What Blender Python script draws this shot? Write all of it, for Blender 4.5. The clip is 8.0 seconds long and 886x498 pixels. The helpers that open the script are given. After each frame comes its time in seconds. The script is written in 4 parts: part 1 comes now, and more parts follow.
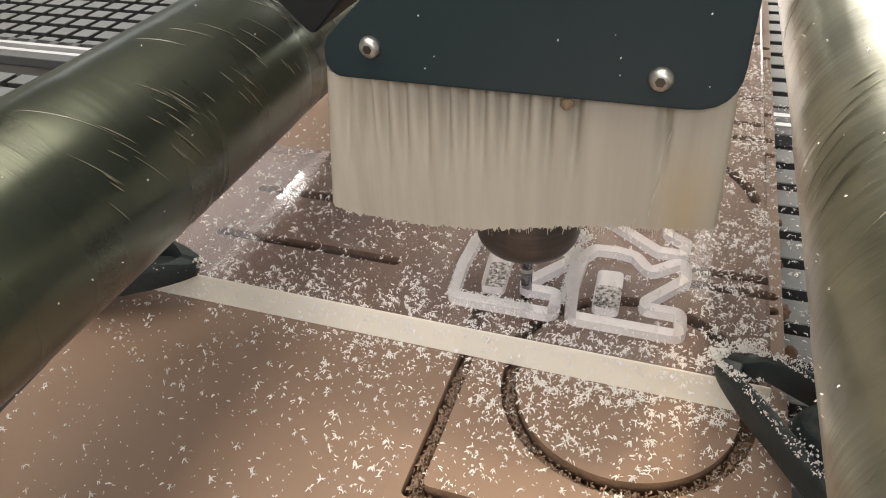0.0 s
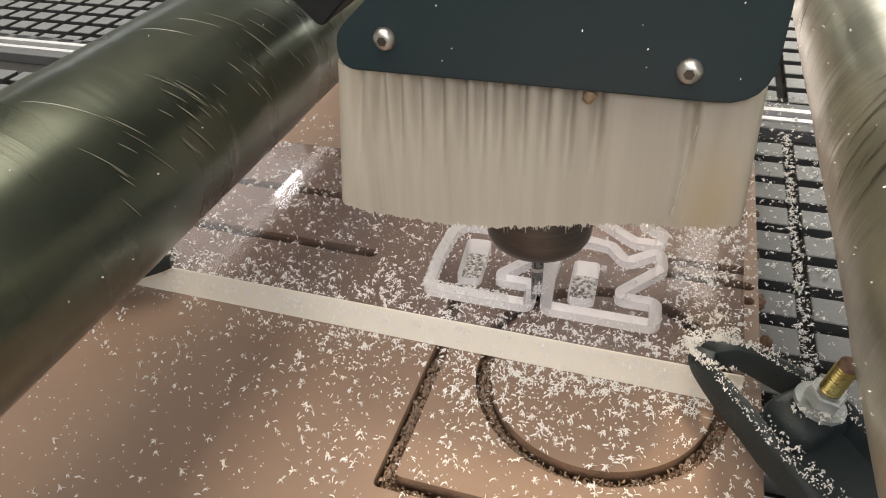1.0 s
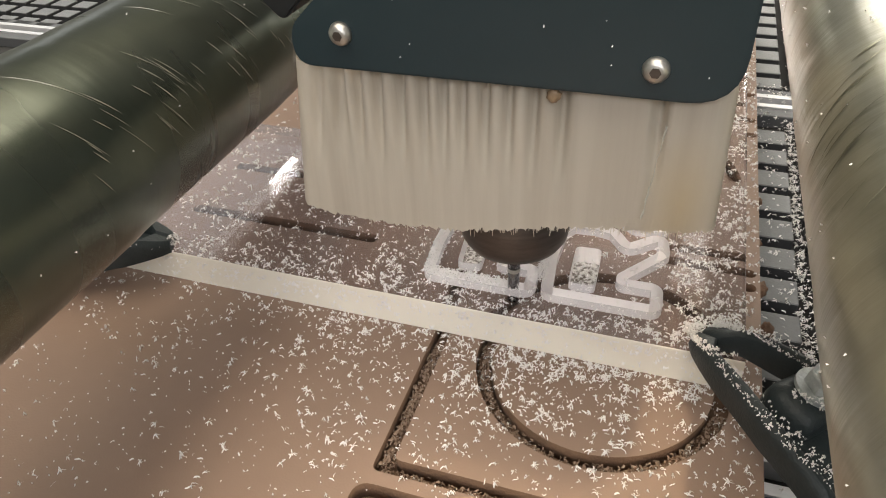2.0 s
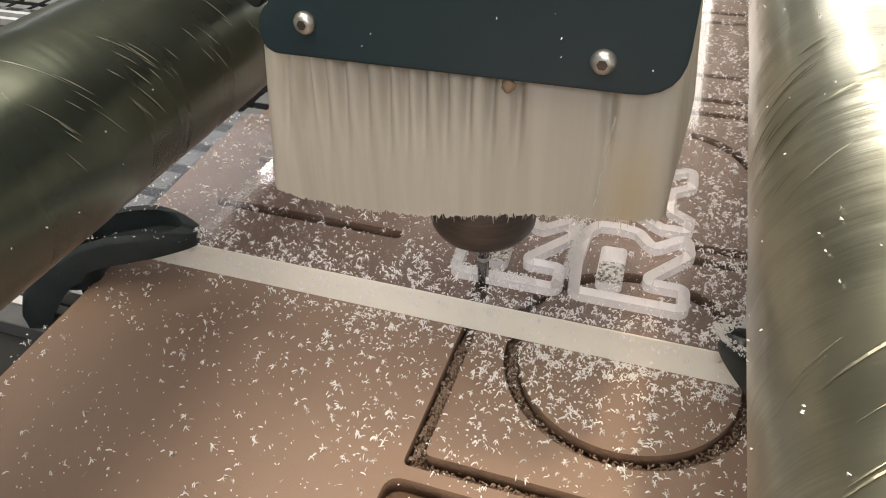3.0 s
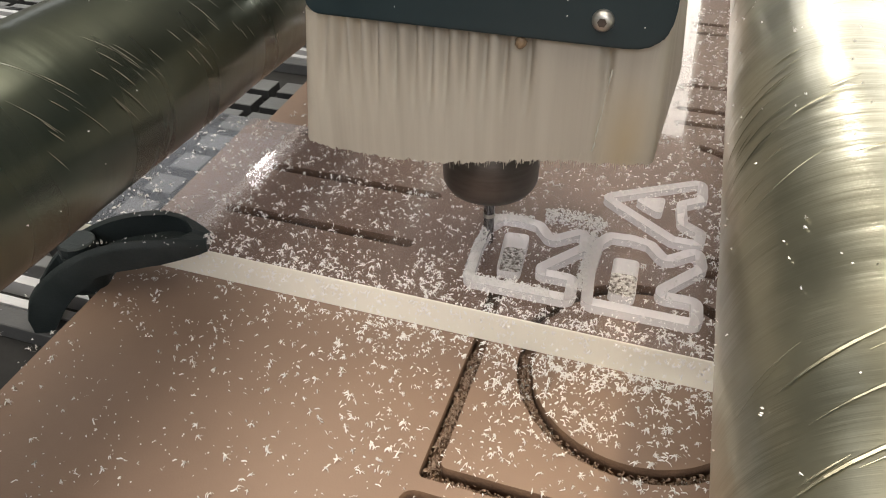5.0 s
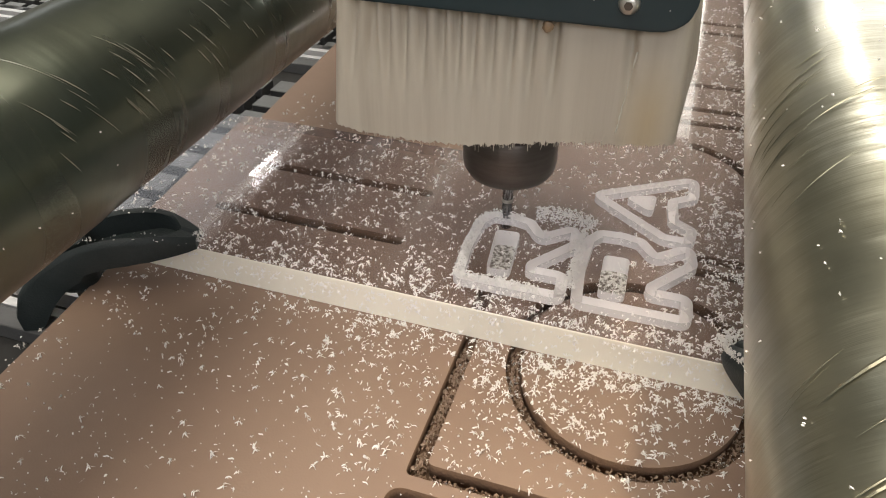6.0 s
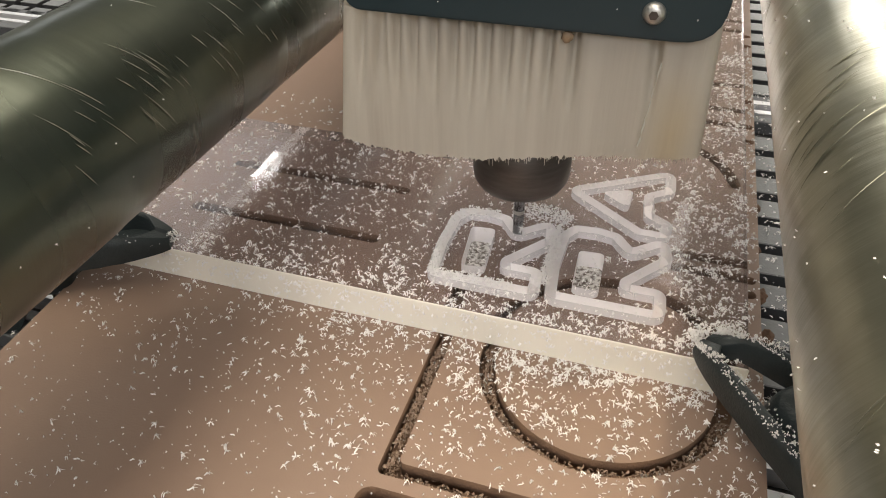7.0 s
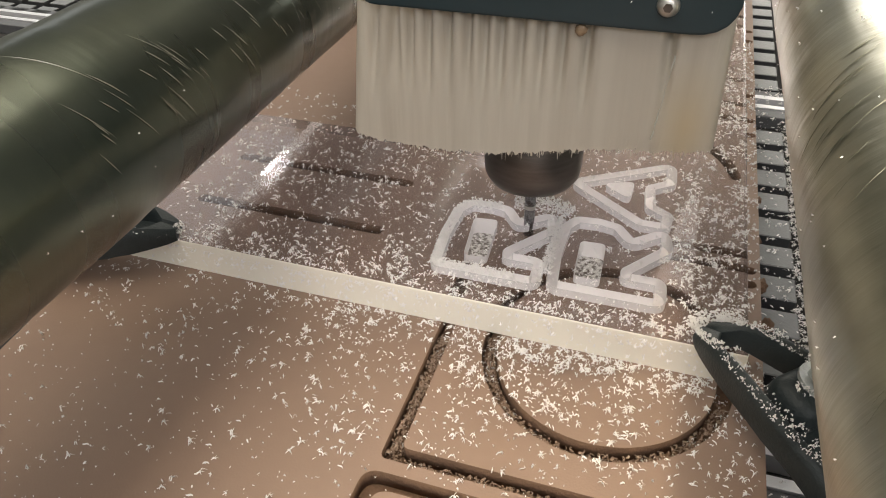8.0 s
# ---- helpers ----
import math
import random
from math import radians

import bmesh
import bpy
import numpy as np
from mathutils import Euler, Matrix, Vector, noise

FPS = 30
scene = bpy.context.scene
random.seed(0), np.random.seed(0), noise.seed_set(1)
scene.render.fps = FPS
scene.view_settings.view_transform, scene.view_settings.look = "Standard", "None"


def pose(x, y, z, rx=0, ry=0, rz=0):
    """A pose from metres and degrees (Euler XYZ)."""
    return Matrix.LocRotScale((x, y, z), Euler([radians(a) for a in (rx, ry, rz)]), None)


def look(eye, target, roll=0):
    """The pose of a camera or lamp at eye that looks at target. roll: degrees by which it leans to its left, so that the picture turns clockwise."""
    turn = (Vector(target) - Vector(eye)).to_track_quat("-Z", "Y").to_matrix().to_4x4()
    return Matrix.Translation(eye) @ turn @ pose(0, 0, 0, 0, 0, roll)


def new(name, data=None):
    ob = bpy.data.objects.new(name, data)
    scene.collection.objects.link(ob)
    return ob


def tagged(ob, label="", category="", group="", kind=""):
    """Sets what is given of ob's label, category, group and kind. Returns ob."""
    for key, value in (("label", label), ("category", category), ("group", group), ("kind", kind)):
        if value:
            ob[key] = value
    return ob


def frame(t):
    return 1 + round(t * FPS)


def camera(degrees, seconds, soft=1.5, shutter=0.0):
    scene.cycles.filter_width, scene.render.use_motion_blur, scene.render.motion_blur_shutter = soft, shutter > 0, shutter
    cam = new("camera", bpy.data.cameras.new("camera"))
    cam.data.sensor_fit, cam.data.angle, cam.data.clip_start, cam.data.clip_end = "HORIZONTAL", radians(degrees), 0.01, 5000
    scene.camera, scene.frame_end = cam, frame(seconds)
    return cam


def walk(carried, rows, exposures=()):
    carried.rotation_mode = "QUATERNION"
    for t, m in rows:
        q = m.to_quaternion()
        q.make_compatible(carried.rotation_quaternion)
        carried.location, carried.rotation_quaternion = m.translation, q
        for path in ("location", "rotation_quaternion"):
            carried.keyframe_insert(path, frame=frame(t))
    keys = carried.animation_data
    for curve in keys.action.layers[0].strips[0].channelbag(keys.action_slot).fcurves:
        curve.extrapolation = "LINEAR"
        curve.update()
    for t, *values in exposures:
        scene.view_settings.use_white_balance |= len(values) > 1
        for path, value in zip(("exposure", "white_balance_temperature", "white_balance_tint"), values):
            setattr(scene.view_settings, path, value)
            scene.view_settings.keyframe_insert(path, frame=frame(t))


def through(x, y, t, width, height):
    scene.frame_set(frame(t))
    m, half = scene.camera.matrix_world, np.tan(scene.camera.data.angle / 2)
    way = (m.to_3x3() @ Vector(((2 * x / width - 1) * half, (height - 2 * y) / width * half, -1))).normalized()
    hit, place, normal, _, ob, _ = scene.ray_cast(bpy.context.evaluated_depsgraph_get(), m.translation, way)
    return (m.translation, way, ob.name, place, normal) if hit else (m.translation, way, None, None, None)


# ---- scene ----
cam = camera(62.4, 8.0, 1.0)
PATH = [
    (0, (0.072, -0.185, 0.172), (-0.497, 1.324, -1.01), -3.3),
    (0.5, (0.075, -0.184, 0.172), (-0.492, 1.328, -1.008), -3.4),
    (1, (0.077, -0.184, 0.169), (-0.468, 1.332, -1.018), -3.0),
    (1.5, (0.078, -0.183, 0.167), (-0.466, 1.323, -1.031), -3.0),
    (3, (0.068, -0.188, 0.168), (-0.469, 1.308, -1.047), -1.8),
    (3.5, (0.061, -0.188, 0.169), (-0.462, 1.311, -1.047), -0.9),
    (4, (0.061, -0.189, 0.168), (-0.46, 1.317, -1.04), -0.6),
    (4.5, (0.06, -0.189, 0.169), (-0.455, 1.322, -1.035), -0.5),
    (6, (0.063, -0.188, 0.168), (-0.446, 1.325, -1.037), -0.3),
    (6.5, (0.067, -0.186, 0.167), (-0.434, 1.324, -1.045), -0.4),
    (7, (0.07, -0.185, 0.168), (-0.428, 1.325, -1.046), -0.8),
    (7.5, (0.07, -0.188, 0.167), (-0.434, 1.32, -1.047), -1.0),
    (8, (0.072, -0.189, 0.167), (-0.439, 1.318, -1.046), -1.2),
]
walk(cam, [(t, look(eye, target, roll)) for t, eye, target, roll in PATH],
     exposures=[(0, 0.30), (1.5, 0.34), (3, 0.28), (4.5, 0.18), (6, 0.11), (8, 0.15)])


# ---- light ----
world = bpy.data.worlds.new("workshop_air")
scene.world = world
world.use_nodes = True
world.node_tree.nodes["Background"].inputs[0].default_value = (0.75, 0.8, 0.9, 1)
world.node_tree.nodes["Background"].inputs[1].default_value = 0.03
scene.view_settings.exposure = 0.0


def area(name, eye, target, sx, sy, watts, colour):
    lamp = bpy.data.lights.new(name, "AREA")
    lamp.shape, lamp.size, lamp.size_y, lamp.energy, lamp.color = "RECTANGLE", sx, sy, watts, colour
    ob = new(name, lamp)
    ob.matrix_world = look(eye, target)
    return ob


area("skylight", (-0.28, -0.05, 2.6), (0, 0.0, 0), 3.2, 2.8, 108, (1.0, 0.90, 0.75))
# narrow unseen spot, added to make the warm patch on the board
warm_patch_spot = bpy.data.lights.new("warm_patch_spot", "SPOT")
warm_patch_spot.energy, warm_patch_spot.color, warm_patch_spot.spot_size, warm_patch_spot.spot_blend, warm_patch_spot.shadow_soft_size = 150, (1.0, 0.79, 0.52), radians(4.4), 0.8, 0.09
new("warm_patch_spot", warm_patch_spot).matrix_world = look((0.36, 0.14, 2.4), (0.096, -0.068, 0))
# unseen fill added from the front, brightens brush and sawn edge
area("front_fill", (0.5, -2.8, 1.7), (0, 0.0, 0), 2.8, 1.6, 72, (0.98, 0.96, 0.97))
area("window_light_north", (0.5, 3.2, 0.95), (0, 0.0, 0), 2.8, 1.2, 29, (1.0, 0.95, 0.86))
area("window_light_west", (-2.85, 1.9, 1.6), (-0.4, 0.2, 0), 3.0, 1.9, 14, (0.93, 0.96, 1.0))
area("window_light_north_east", (1.15, 3.2, 1.9), (0, 0.0, 0), 1.8, 1.4, 13, (1.0, 0.95, 0.90))
area("hanging_tube", (-0.08, 2.7, 1.02), (0.09, 0.0, 0.1), 0.05, 0.64, 8.5, (1.0, 0.93, 0.82))


# ---- materials ----
def mat(name, colour, rough=0.6, metal=0.0, second=None, scale=60.0, amount=0.5, detail=6.0, bump=0.0, bump_scale=400.0,
        stretch=(1, 1, 1), coat=0.0, island=0.0, per_object=0.0, specular=0.5):
    """A surface with two scales of variation between two colours, and a fine relief."""
    m = bpy.data.materials.new(name)
    m.use_nodes = True
    nt = m.node_tree
    b = nt.nodes["Principled BSDF"]
    b.inputs["Roughness"].default_value, b.inputs["Metallic"].default_value = rough, metal
    b.inputs["Coat Weight"].default_value = coat
    b.inputs["Specular IOR Level"].default_value = specular
    tc = nt.nodes.new("ShaderNodeTexCoord")
    mp = nt.nodes.new("ShaderNodeMapping")
    mp.inputs["Scale"].default_value = stretch
    nt.links.new(tc.outputs["Object"], mp.inputs[0])
    second = second or tuple(c * 0.8 for c in colour)
    n1, n2 = nt.nodes.new("ShaderNodeTexNoise"), nt.nodes.new("ShaderNodeTexNoise")
    n1.inputs["Scale"].default_value, n1.inputs["Detail"].default_value = scale, detail
    n2.inputs["Scale"].default_value, n2.inputs["Detail"].default_value = scale * 9, 4
    for n in (n1, n2):
        nt.links.new(mp.outputs[0], n.inputs["Vector"])
    add = nt.nodes.new("ShaderNodeMath")
    add.operation = "MULTIPLY_ADD"
    nt.links.new(n2.outputs[0], add.inputs[0])
    add.inputs[1].default_value = 0.35
    nt.links.new(n1.outputs[0], add.inputs[2])
    ramp = nt.nodes.new("ShaderNodeMapRange")
    ramp.inputs[1].default_value, ramp.inputs[2].default_value = 0.68 - amount * 0.5, 0.68 + amount * 0.5
    nt.links.new(add.outputs[0], ramp.inputs[0])
    fac = ramp.outputs[0]
    if island or per_object:
        src = nt.nodes.new("ShaderNodeNewGeometry").outputs["Random Per Island"] if island else nt.nodes.new("ShaderNodeObjectInfo").outputs["Random"]
        k = nt.nodes.new("ShaderNodeMath")
        k.operation = "MULTIPLY_ADD"
        nt.links.new(src, k.inputs[0])
        k.inputs[1].default_value = island or per_object
        nt.links.new(fac, k.inputs[2])
        fac = k.outputs[0]
    mix = nt.nodes.new("ShaderNodeMix")
    mix.data_type = "RGBA"
    nt.links.new(fac, mix.inputs["Factor"])
    mix.inputs["A"].default_value, mix.inputs["B"].default_value = (*colour, 1), (*second, 1)
    nt.links.new(mix.outputs["Result"], b.inputs["Base Color"])
    if bump:
        n3, bp = nt.nodes.new("ShaderNodeTexNoise"), nt.nodes.new("ShaderNodeBump")
        n3.inputs["Scale"].default_value, n3.inputs["Detail"].default_value = bump_scale, 5
        nt.links.new(mp.outputs[0], n3.inputs["Vector"])
        bp.inputs["Strength"].default_value, bp.inputs["Distance"].default_value = bump, 0.001
        nt.links.new(n3.outputs[0], bp.inputs["Height"])
        nt.links.new(bp.outputs[0], b.inputs["Normal"])
    return m


def clear_plastic():
    m = bpy.data.materials.new("clear_acrylic")
    m.use_nodes = True
    b = m.node_tree.nodes["Principled BSDF"]
    b.inputs["Base Color"].default_value = (0.755, 0.748, 0.782, 1)
    b.inputs["Roughness"].default_value, b.inputs["IOR"].default_value = 0.03, 1.49
    b.inputs["Transmission Weight"].default_value = 1.0
    return m


def frosted(name, colour, through, rough=0.5, relief=0.35):
    """Sawn or milled plastic: part of the light goes through."""
    m = bpy.data.materials.new(name)
    m.use_nodes = True
    nt = m.node_tree
    b = nt.nodes["Principled BSDF"]
    b.inputs["Base Color"].default_value, b.inputs["Roughness"].default_value = (*colour, 1), rough
    tr = nt.nodes.new("ShaderNodeBsdfTranslucent")
    tr.inputs[0].default_value = (*colour, 1)
    mix = nt.nodes.new("ShaderNodeMixShader")
    mix.inputs[0].default_value = through
    nt.links.new(b.outputs[0], mix.inputs[1])
    nt.links.new(tr.outputs[0], mix.inputs[2])
    nt.links.new(mix.outputs[0], nt.nodes["Material Output"].inputs[0])
    tc, mp = nt.nodes.new("ShaderNodeTexCoord"), nt.nodes.new("ShaderNodeMapping")
    mp.inputs["Scale"].default_value = (1, 1, 0.06)
    n, bp = nt.nodes.new("ShaderNodeTexNoise"), nt.nodes.new("ShaderNodeBump")
    n.inputs["Scale"].default_value = 900
    nt.links.new(tc.outputs["Object"], mp.inputs[0])
    nt.links.new(mp.outputs[0], n.inputs["Vector"])
    nt.links.new(n.outputs[0], bp.inputs["Height"])
    bp.inputs["Strength"].default_value, bp.inputs["Distance"].default_value = relief, 0.0006
    nt.links.new(bp.outputs[0], b.inputs["Normal"])
    return m


def glow(name, colour, strength):
    m = bpy.data.materials.new(name)
    m.use_nodes = True
    b = m.node_tree.nodes["Principled BSDF"]
    b.inputs["Base Color"].default_value = (*colour, 1)
    b.inputs["Emission Color"].default_value, b.inputs["Emission Strength"].default_value = (*colour, 1), strength
    return m


MDF = mat("fibreboard", (0.288, 0.196, 0.145), 0.50, second=(0.240, 0.160, 0.118), scale=24, amount=0.7, bump=0.12, bump_scale=1500)
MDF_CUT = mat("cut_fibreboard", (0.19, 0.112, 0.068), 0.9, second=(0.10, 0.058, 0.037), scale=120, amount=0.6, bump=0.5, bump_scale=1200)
TILE = mat("grey_phenolic", (0.098, 0.103, 0.105), 0.30, second=(0.165, 0.17, 0.172), scale=60, amount=0.8, bump=0.15, bump_scale=900, per_object=0.25)
TILE_FAR = mat("grey_phenolic_far", (0.098, 0.103, 0.105), 0.30, second=(0.165, 0.17, 0.172), scale=60, amount=0.8, bump=0.15, bump_scale=900, island=0.25)
# near-black sides: the shade between the tiles is put into the colour
TILE_SIDE = mat("shaded_phenolic_side", (0.028, 0.029, 0.031), 0.6, second=(0.045, 0.046, 0.048), scale=90)
# darker than the tiles, with the shade by the roller in its colour
BORDER = mat("shaded_phenolic_strip", (0.075, 0.078, 0.082), 0.42, second=(0.12, 0.122, 0.126), scale=60, amount=0.8, bump=0.15, bump_scale=900)
BED = mat("black_bed", (0.015, 0.015, 0.016), 0.75, second=(0.03, 0.03, 0.03), scale=80)
ALU = mat("aluminium", (0.85, 0.85, 0.86), 0.38, 0.6, second=(0.66, 0.66, 0.68), scale=40, stretch=(0.05, 1, 1), bump=0.1, bump_scale=900)
ACRYLIC = clear_plastic()
EDGE = frosted("sawn_acrylic_edge", (0.98, 0.935, 0.83), 0.10, 0.28, 0.12)
MILLED = frosted("milled_acrylic_wall", (0.95, 0.92, 0.92), 0.25)
MILLED.node_tree.nodes["Principled BSDF"].inputs["Transmission Weight"].default_value = 0.38
POCKET = mat("speckled_pocket_floor", (0.72, 0.70, 0.67), 0.7, second=(0.10, 0.075, 0.06), scale=800, amount=0.22, bump=0.5, bump_scale=900)
CHIP = frosted("acrylic_chips", (0.95, 0.93, 0.915), 0.12, 0.5)
SWARF = mat("board_swarf", (0.34, 0.25, 0.19), 0.8, second=(0.20, 0.13, 0.09), scale=900, amount=0.3)
CLAMP = mat("black_nylon", (0.017, 0.025, 0.027), 0.48, second=(0.034, 0.043, 0.046), scale=90, bump=0.25, bump_scale=1400, specular=0.45)
BRASS = mat("zinc_yellow_steel", (0.36, 0.31, 0.13), 0.38, 1.0, second=(0.35, 0.26, 0.09), scale=200)
RUST = mat("rusty_end", (0.30, 0.19, 0.14), 0.8, second=(0.17, 0.10, 0.07), scale=300)
ZINC = mat("zinc_nut", (0.66, 0.69, 0.68), 0.42, 0.55, second=(0.40, 0.43, 0.43), scale=300, bump=0.4, bump_scale=900)
PLATE = mat("dark_painted_plate", (0.014, 0.028, 0.034), 0.34, second=(0.022, 0.037, 0.043), scale=30, amount=0.8, bump=0.05, bump_scale=1200, specular=0.5)
BLACK = mat("black_bracket", (0.006, 0.007, 0.008), 0.55, second=(0.01, 0.011, 0.012), scale=50)
STEEL = mat("stainless_steel", (0.66, 0.65, 0.62), 0.38, 0.85, second=(0.42, 0.40, 0.37), scale=300)
NUT = mat("dark_steel_nut", (0.17, 0.15, 0.14), 0.42, 0.9, second=(0.12, 0.105, 0.095), scale=100, stretch=(1, 1, 6), bump=0.05)
BIT = mat("carbide", (0.32, 0.32, 0.33), 0.25, 1.0, second=(0.22, 0.22, 0.23), scale=300)
WALL = mat("workshop_wall", (0.30, 0.31, 0.29), 0.9, second=(0.24, 0.25, 0.235), scale=2)
FLOOR = mat("concrete_floor", (0.20, 0.20, 0.19), 0.8, second=(0.15, 0.15, 0.14), scale=3, bump=0.1, bump_scale=50)
TUBE = glow("lamp_strip_glow", (1.0, 0.97, 0.92), 16)
# weak emission in place of light reflected by a glossy rail
GLEAM = glow("rail_gleam_glow", (1.0, 0.96, 0.92), 1.3)


def roller_material(name, dark, light, metal, rough0, rough1, scored, gloss, turned=0.5, fine_relief=0.4):
    """Steel roller wrapped in stretched clear film: olive sheen, turns of film, scratches round the axis."""
    m = bpy.data.materials.new(name)
    m.use_nodes = True
    nt = m.node_tree
    b = nt.nodes["Principled BSDF"]
    tc = nt.nodes.new("ShaderNodeTexCoord")

    def noise_at(scale, stretch, detail=5):
        mp, n = nt.nodes.new("ShaderNodeMapping"), nt.nodes.new("ShaderNodeTexNoise")
        mp.inputs["Scale"].default_value = stretch
        mp.inputs["Rotation"].default_value = (0, 0, radians(7))
        n.inputs["Scale"].default_value, n.inputs["Detail"].default_value = scale, detail
        nt.links.new(tc.outputs["Object"], mp.inputs[0])
        nt.links.new(mp.outputs[0], n.inputs["Vector"])
        return n.outputs[0]
    turns, fine, blot = noise_at(55, (0.12, 1, 0.12), 3), noise_at(420, (0.05, 1, 0.05), 4), noise_at(22, (1, 1, 1))
    scratch = noise_at(1250, (0.03, 1, 0.03), 3)
    ramp = nt.nodes.new("ShaderNodeValToRGB")
    ramp.color_ramp.elements[0].position, ramp.color_ramp.elements[0].color = 0.35, (*dark, 1)
    ramp.color_ramp.elements[1].position, ramp.color_ramp.elements[1].color = 0.70, (*light, 1)
    nt.links.new(blot, ramp.inputs[0])
    nt.links.new(ramp.outputs[0], b.inputs["Base Color"])
    b.inputs["Metallic"].default_value = metal
    mr = nt.nodes.new("ShaderNodeMapRange")
    mr.inputs[3].default_value, mr.inputs[4].default_value = rough0, rough1
    nt.links.new(turns, mr.inputs[0])
    nt.links.new(mr.outputs[0], b.inputs["Roughness"])
    b.inputs["Coat Weight"].default_value, b.inputs["Coat Roughness"].default_value = 0.5, gloss
    b1, b2 = nt.nodes.new("ShaderNodeBump"), nt.nodes.new("ShaderNodeBump")
    b1.inputs["Strength"].default_value, b1.inputs["Distance"].default_value = turned, 0.0015
    b2.inputs["Strength"].default_value, b2.inputs["Distance"].default_value = fine_relief, 0.0005
    b3 = nt.nodes.new("ShaderNodeBump")
    b3.inputs["Strength"].default_value, b3.inputs["Distance"].default_value = scored, 0.00035
    nt.links.new(turns, b1.inputs["Height"])
    nt.links.new(fine, b2.inputs["Height"])
    nt.links.new(scratch, b3.inputs["Height"])
    nt.links.new(b1.outputs[0], b2.inputs["Normal"])
    nt.links.new(b2.outputs[0], b3.inputs["Normal"])
    nt.links.new(b3.outputs[0], b.inputs["Normal"])
    nt.links.new(b3.outputs[0], b.inputs["Coat Normal"])
    return m


FILM_DARK = roller_material("smooth_film_roller", (0.080, 0.100, 0.082), (0.155, 0.168, 0.126), 0.85, 0.22, 0.34, 0.04, 0.2, 0.3, 0.10)
FILM_PALE = roller_material("milky_film_roller", (0.19, 0.193, 0.145), (0.54, 0.52, 0.395), 0.90, 0.26, 0.40, 0.14, 0.16, 0.6, 0.22)
pale_film = FILM_PALE.node_tree.nodes["Principled BSDF"]
pale_film.inputs["Sheen Weight"].default_value, pale_film.inputs["Sheen Roughness"].default_value = 0.1, 0.4
pale_film.inputs["Sheen Tint"].default_value = (0.95, 0.90, 0.74, 1)
FOLD = mat("film_fold", (0.30, 0.29, 0.23), 0.4, second=(0.16, 0.155, 0.115), scale=200, coat=0.5)


def bristle_material():
    m = frosted("nylon_bristles", (0.74, 0.70, 0.62), 0.45, 0.45)
    nt = m.node_tree
    b, tr = nt.nodes["Principled BSDF"], next(n for n in nt.nodes if n.type == "BSDF_TRANSLUCENT")
    tc, mp, n, ramp = (nt.nodes.new(k) for k in ("ShaderNodeTexCoord", "ShaderNodeMapping", "ShaderNodeTexNoise", "ShaderNodeValToRGB"))
    mp.inputs["Scale"].default_value = (1, 1, 0.02)
    n.inputs["Scale"].default_value, n.inputs["Detail"].default_value = 230, 6
    ramp.color_ramp.elements[0].position, ramp.color_ramp.elements[0].color = 0.25, (0.60, 0.55, 0.47, 1)
    ramp.color_ramp.elements[1].position, ramp.color_ramp.elements[1].color = 0.65, (0.71, 0.66, 0.575, 1)
    nt.links.new(tc.outputs["Object"], mp.inputs[0])
    nt.links.new(mp.outputs[0], n.inputs["Vector"])
    nt.links.new(n.outputs[0], ramp.inputs[0])
    # yellowish light through the bristles, mixed into the colour low on the right
    lit_patch, place, mix = (nt.nodes.new(k) for k in ("ShaderNodeTexGradient", "ShaderNodeMapping", "ShaderNodeMix"))
    lit_patch.gradient_type = "SPHERICAL"
    place.inputs["Location"].default_value, place.inputs["Scale"].default_value = (-0.0455 * 120, 0, -0.079 * 52), (120, 0, 52)
    nt.links.new(tc.outputs["Object"], place.inputs[0])
    nt.links.new(place.outputs[0], lit_patch.inputs[0])
    mix.data_type = "RGBA"
    mix.inputs["B"].default_value = (0.66, 0.56, 0.39, 1)
    nt.links.new(lit_patch.outputs[1], mix.inputs["Factor"])
    nt.links.new(ramp.outputs[0], mix.inputs["A"])
    nt.links.new(mix.outputs["Result"], b.inputs["Base Color"])
    nt.links.new(mix.outputs["Result"], tr.inputs[0])
    b.inputs["Coat Weight"].default_value, b.inputs["Coat Roughness"].default_value = 0.35, 0.25
    return m


BRISTLE = bristle_material()
# pale stuff for the line of glints in the brush
GLINT = frosted("glint_seam_film", (0.85, 0.85, 0.80), 0.6, 0.15)
GLUE = mat("dried_glue", (0.30, 0.21, 0.13), 0.4, second=(0.17, 0.11, 0.065), scale=400)


# ---- shapes ----
def part(name, bm, material, parent=None, label=""):
    """Links a bmesh as one mesh object, under parent if given."""
    me = bpy.data.meshes.new(name)
    bm.to_mesh(me)
    bm.free()
    me.materials.append(material)
    ob = new(name, me)
    ob.parent = parent
    return tagged(ob, label)


def smooth(ob, on=True):
    ob.data.polygons.foreach_set("use_smooth", [on] * len(ob.data.polygons))
    return ob


def box(x0, x1, y0, y1, z0, z1, bevel=0.0, bm=None, segments=2):
    own = bm is None
    bm = bm or bmesh.new()
    made = bmesh.ops.create_cube(bm, size=1, matrix=Matrix.LocRotScale(((x0 + x1) / 2, (y0 + y1) / 2, (z0 + z1) / 2), None, (x1 - x0, y1 - y0, z1 - z0)))
    if bevel and own:
        bmesh.ops.bevel(bm, geom=bm.edges[:], offset=bevel, segments=segments, affect="EDGES", profile=0.5)
    return bm


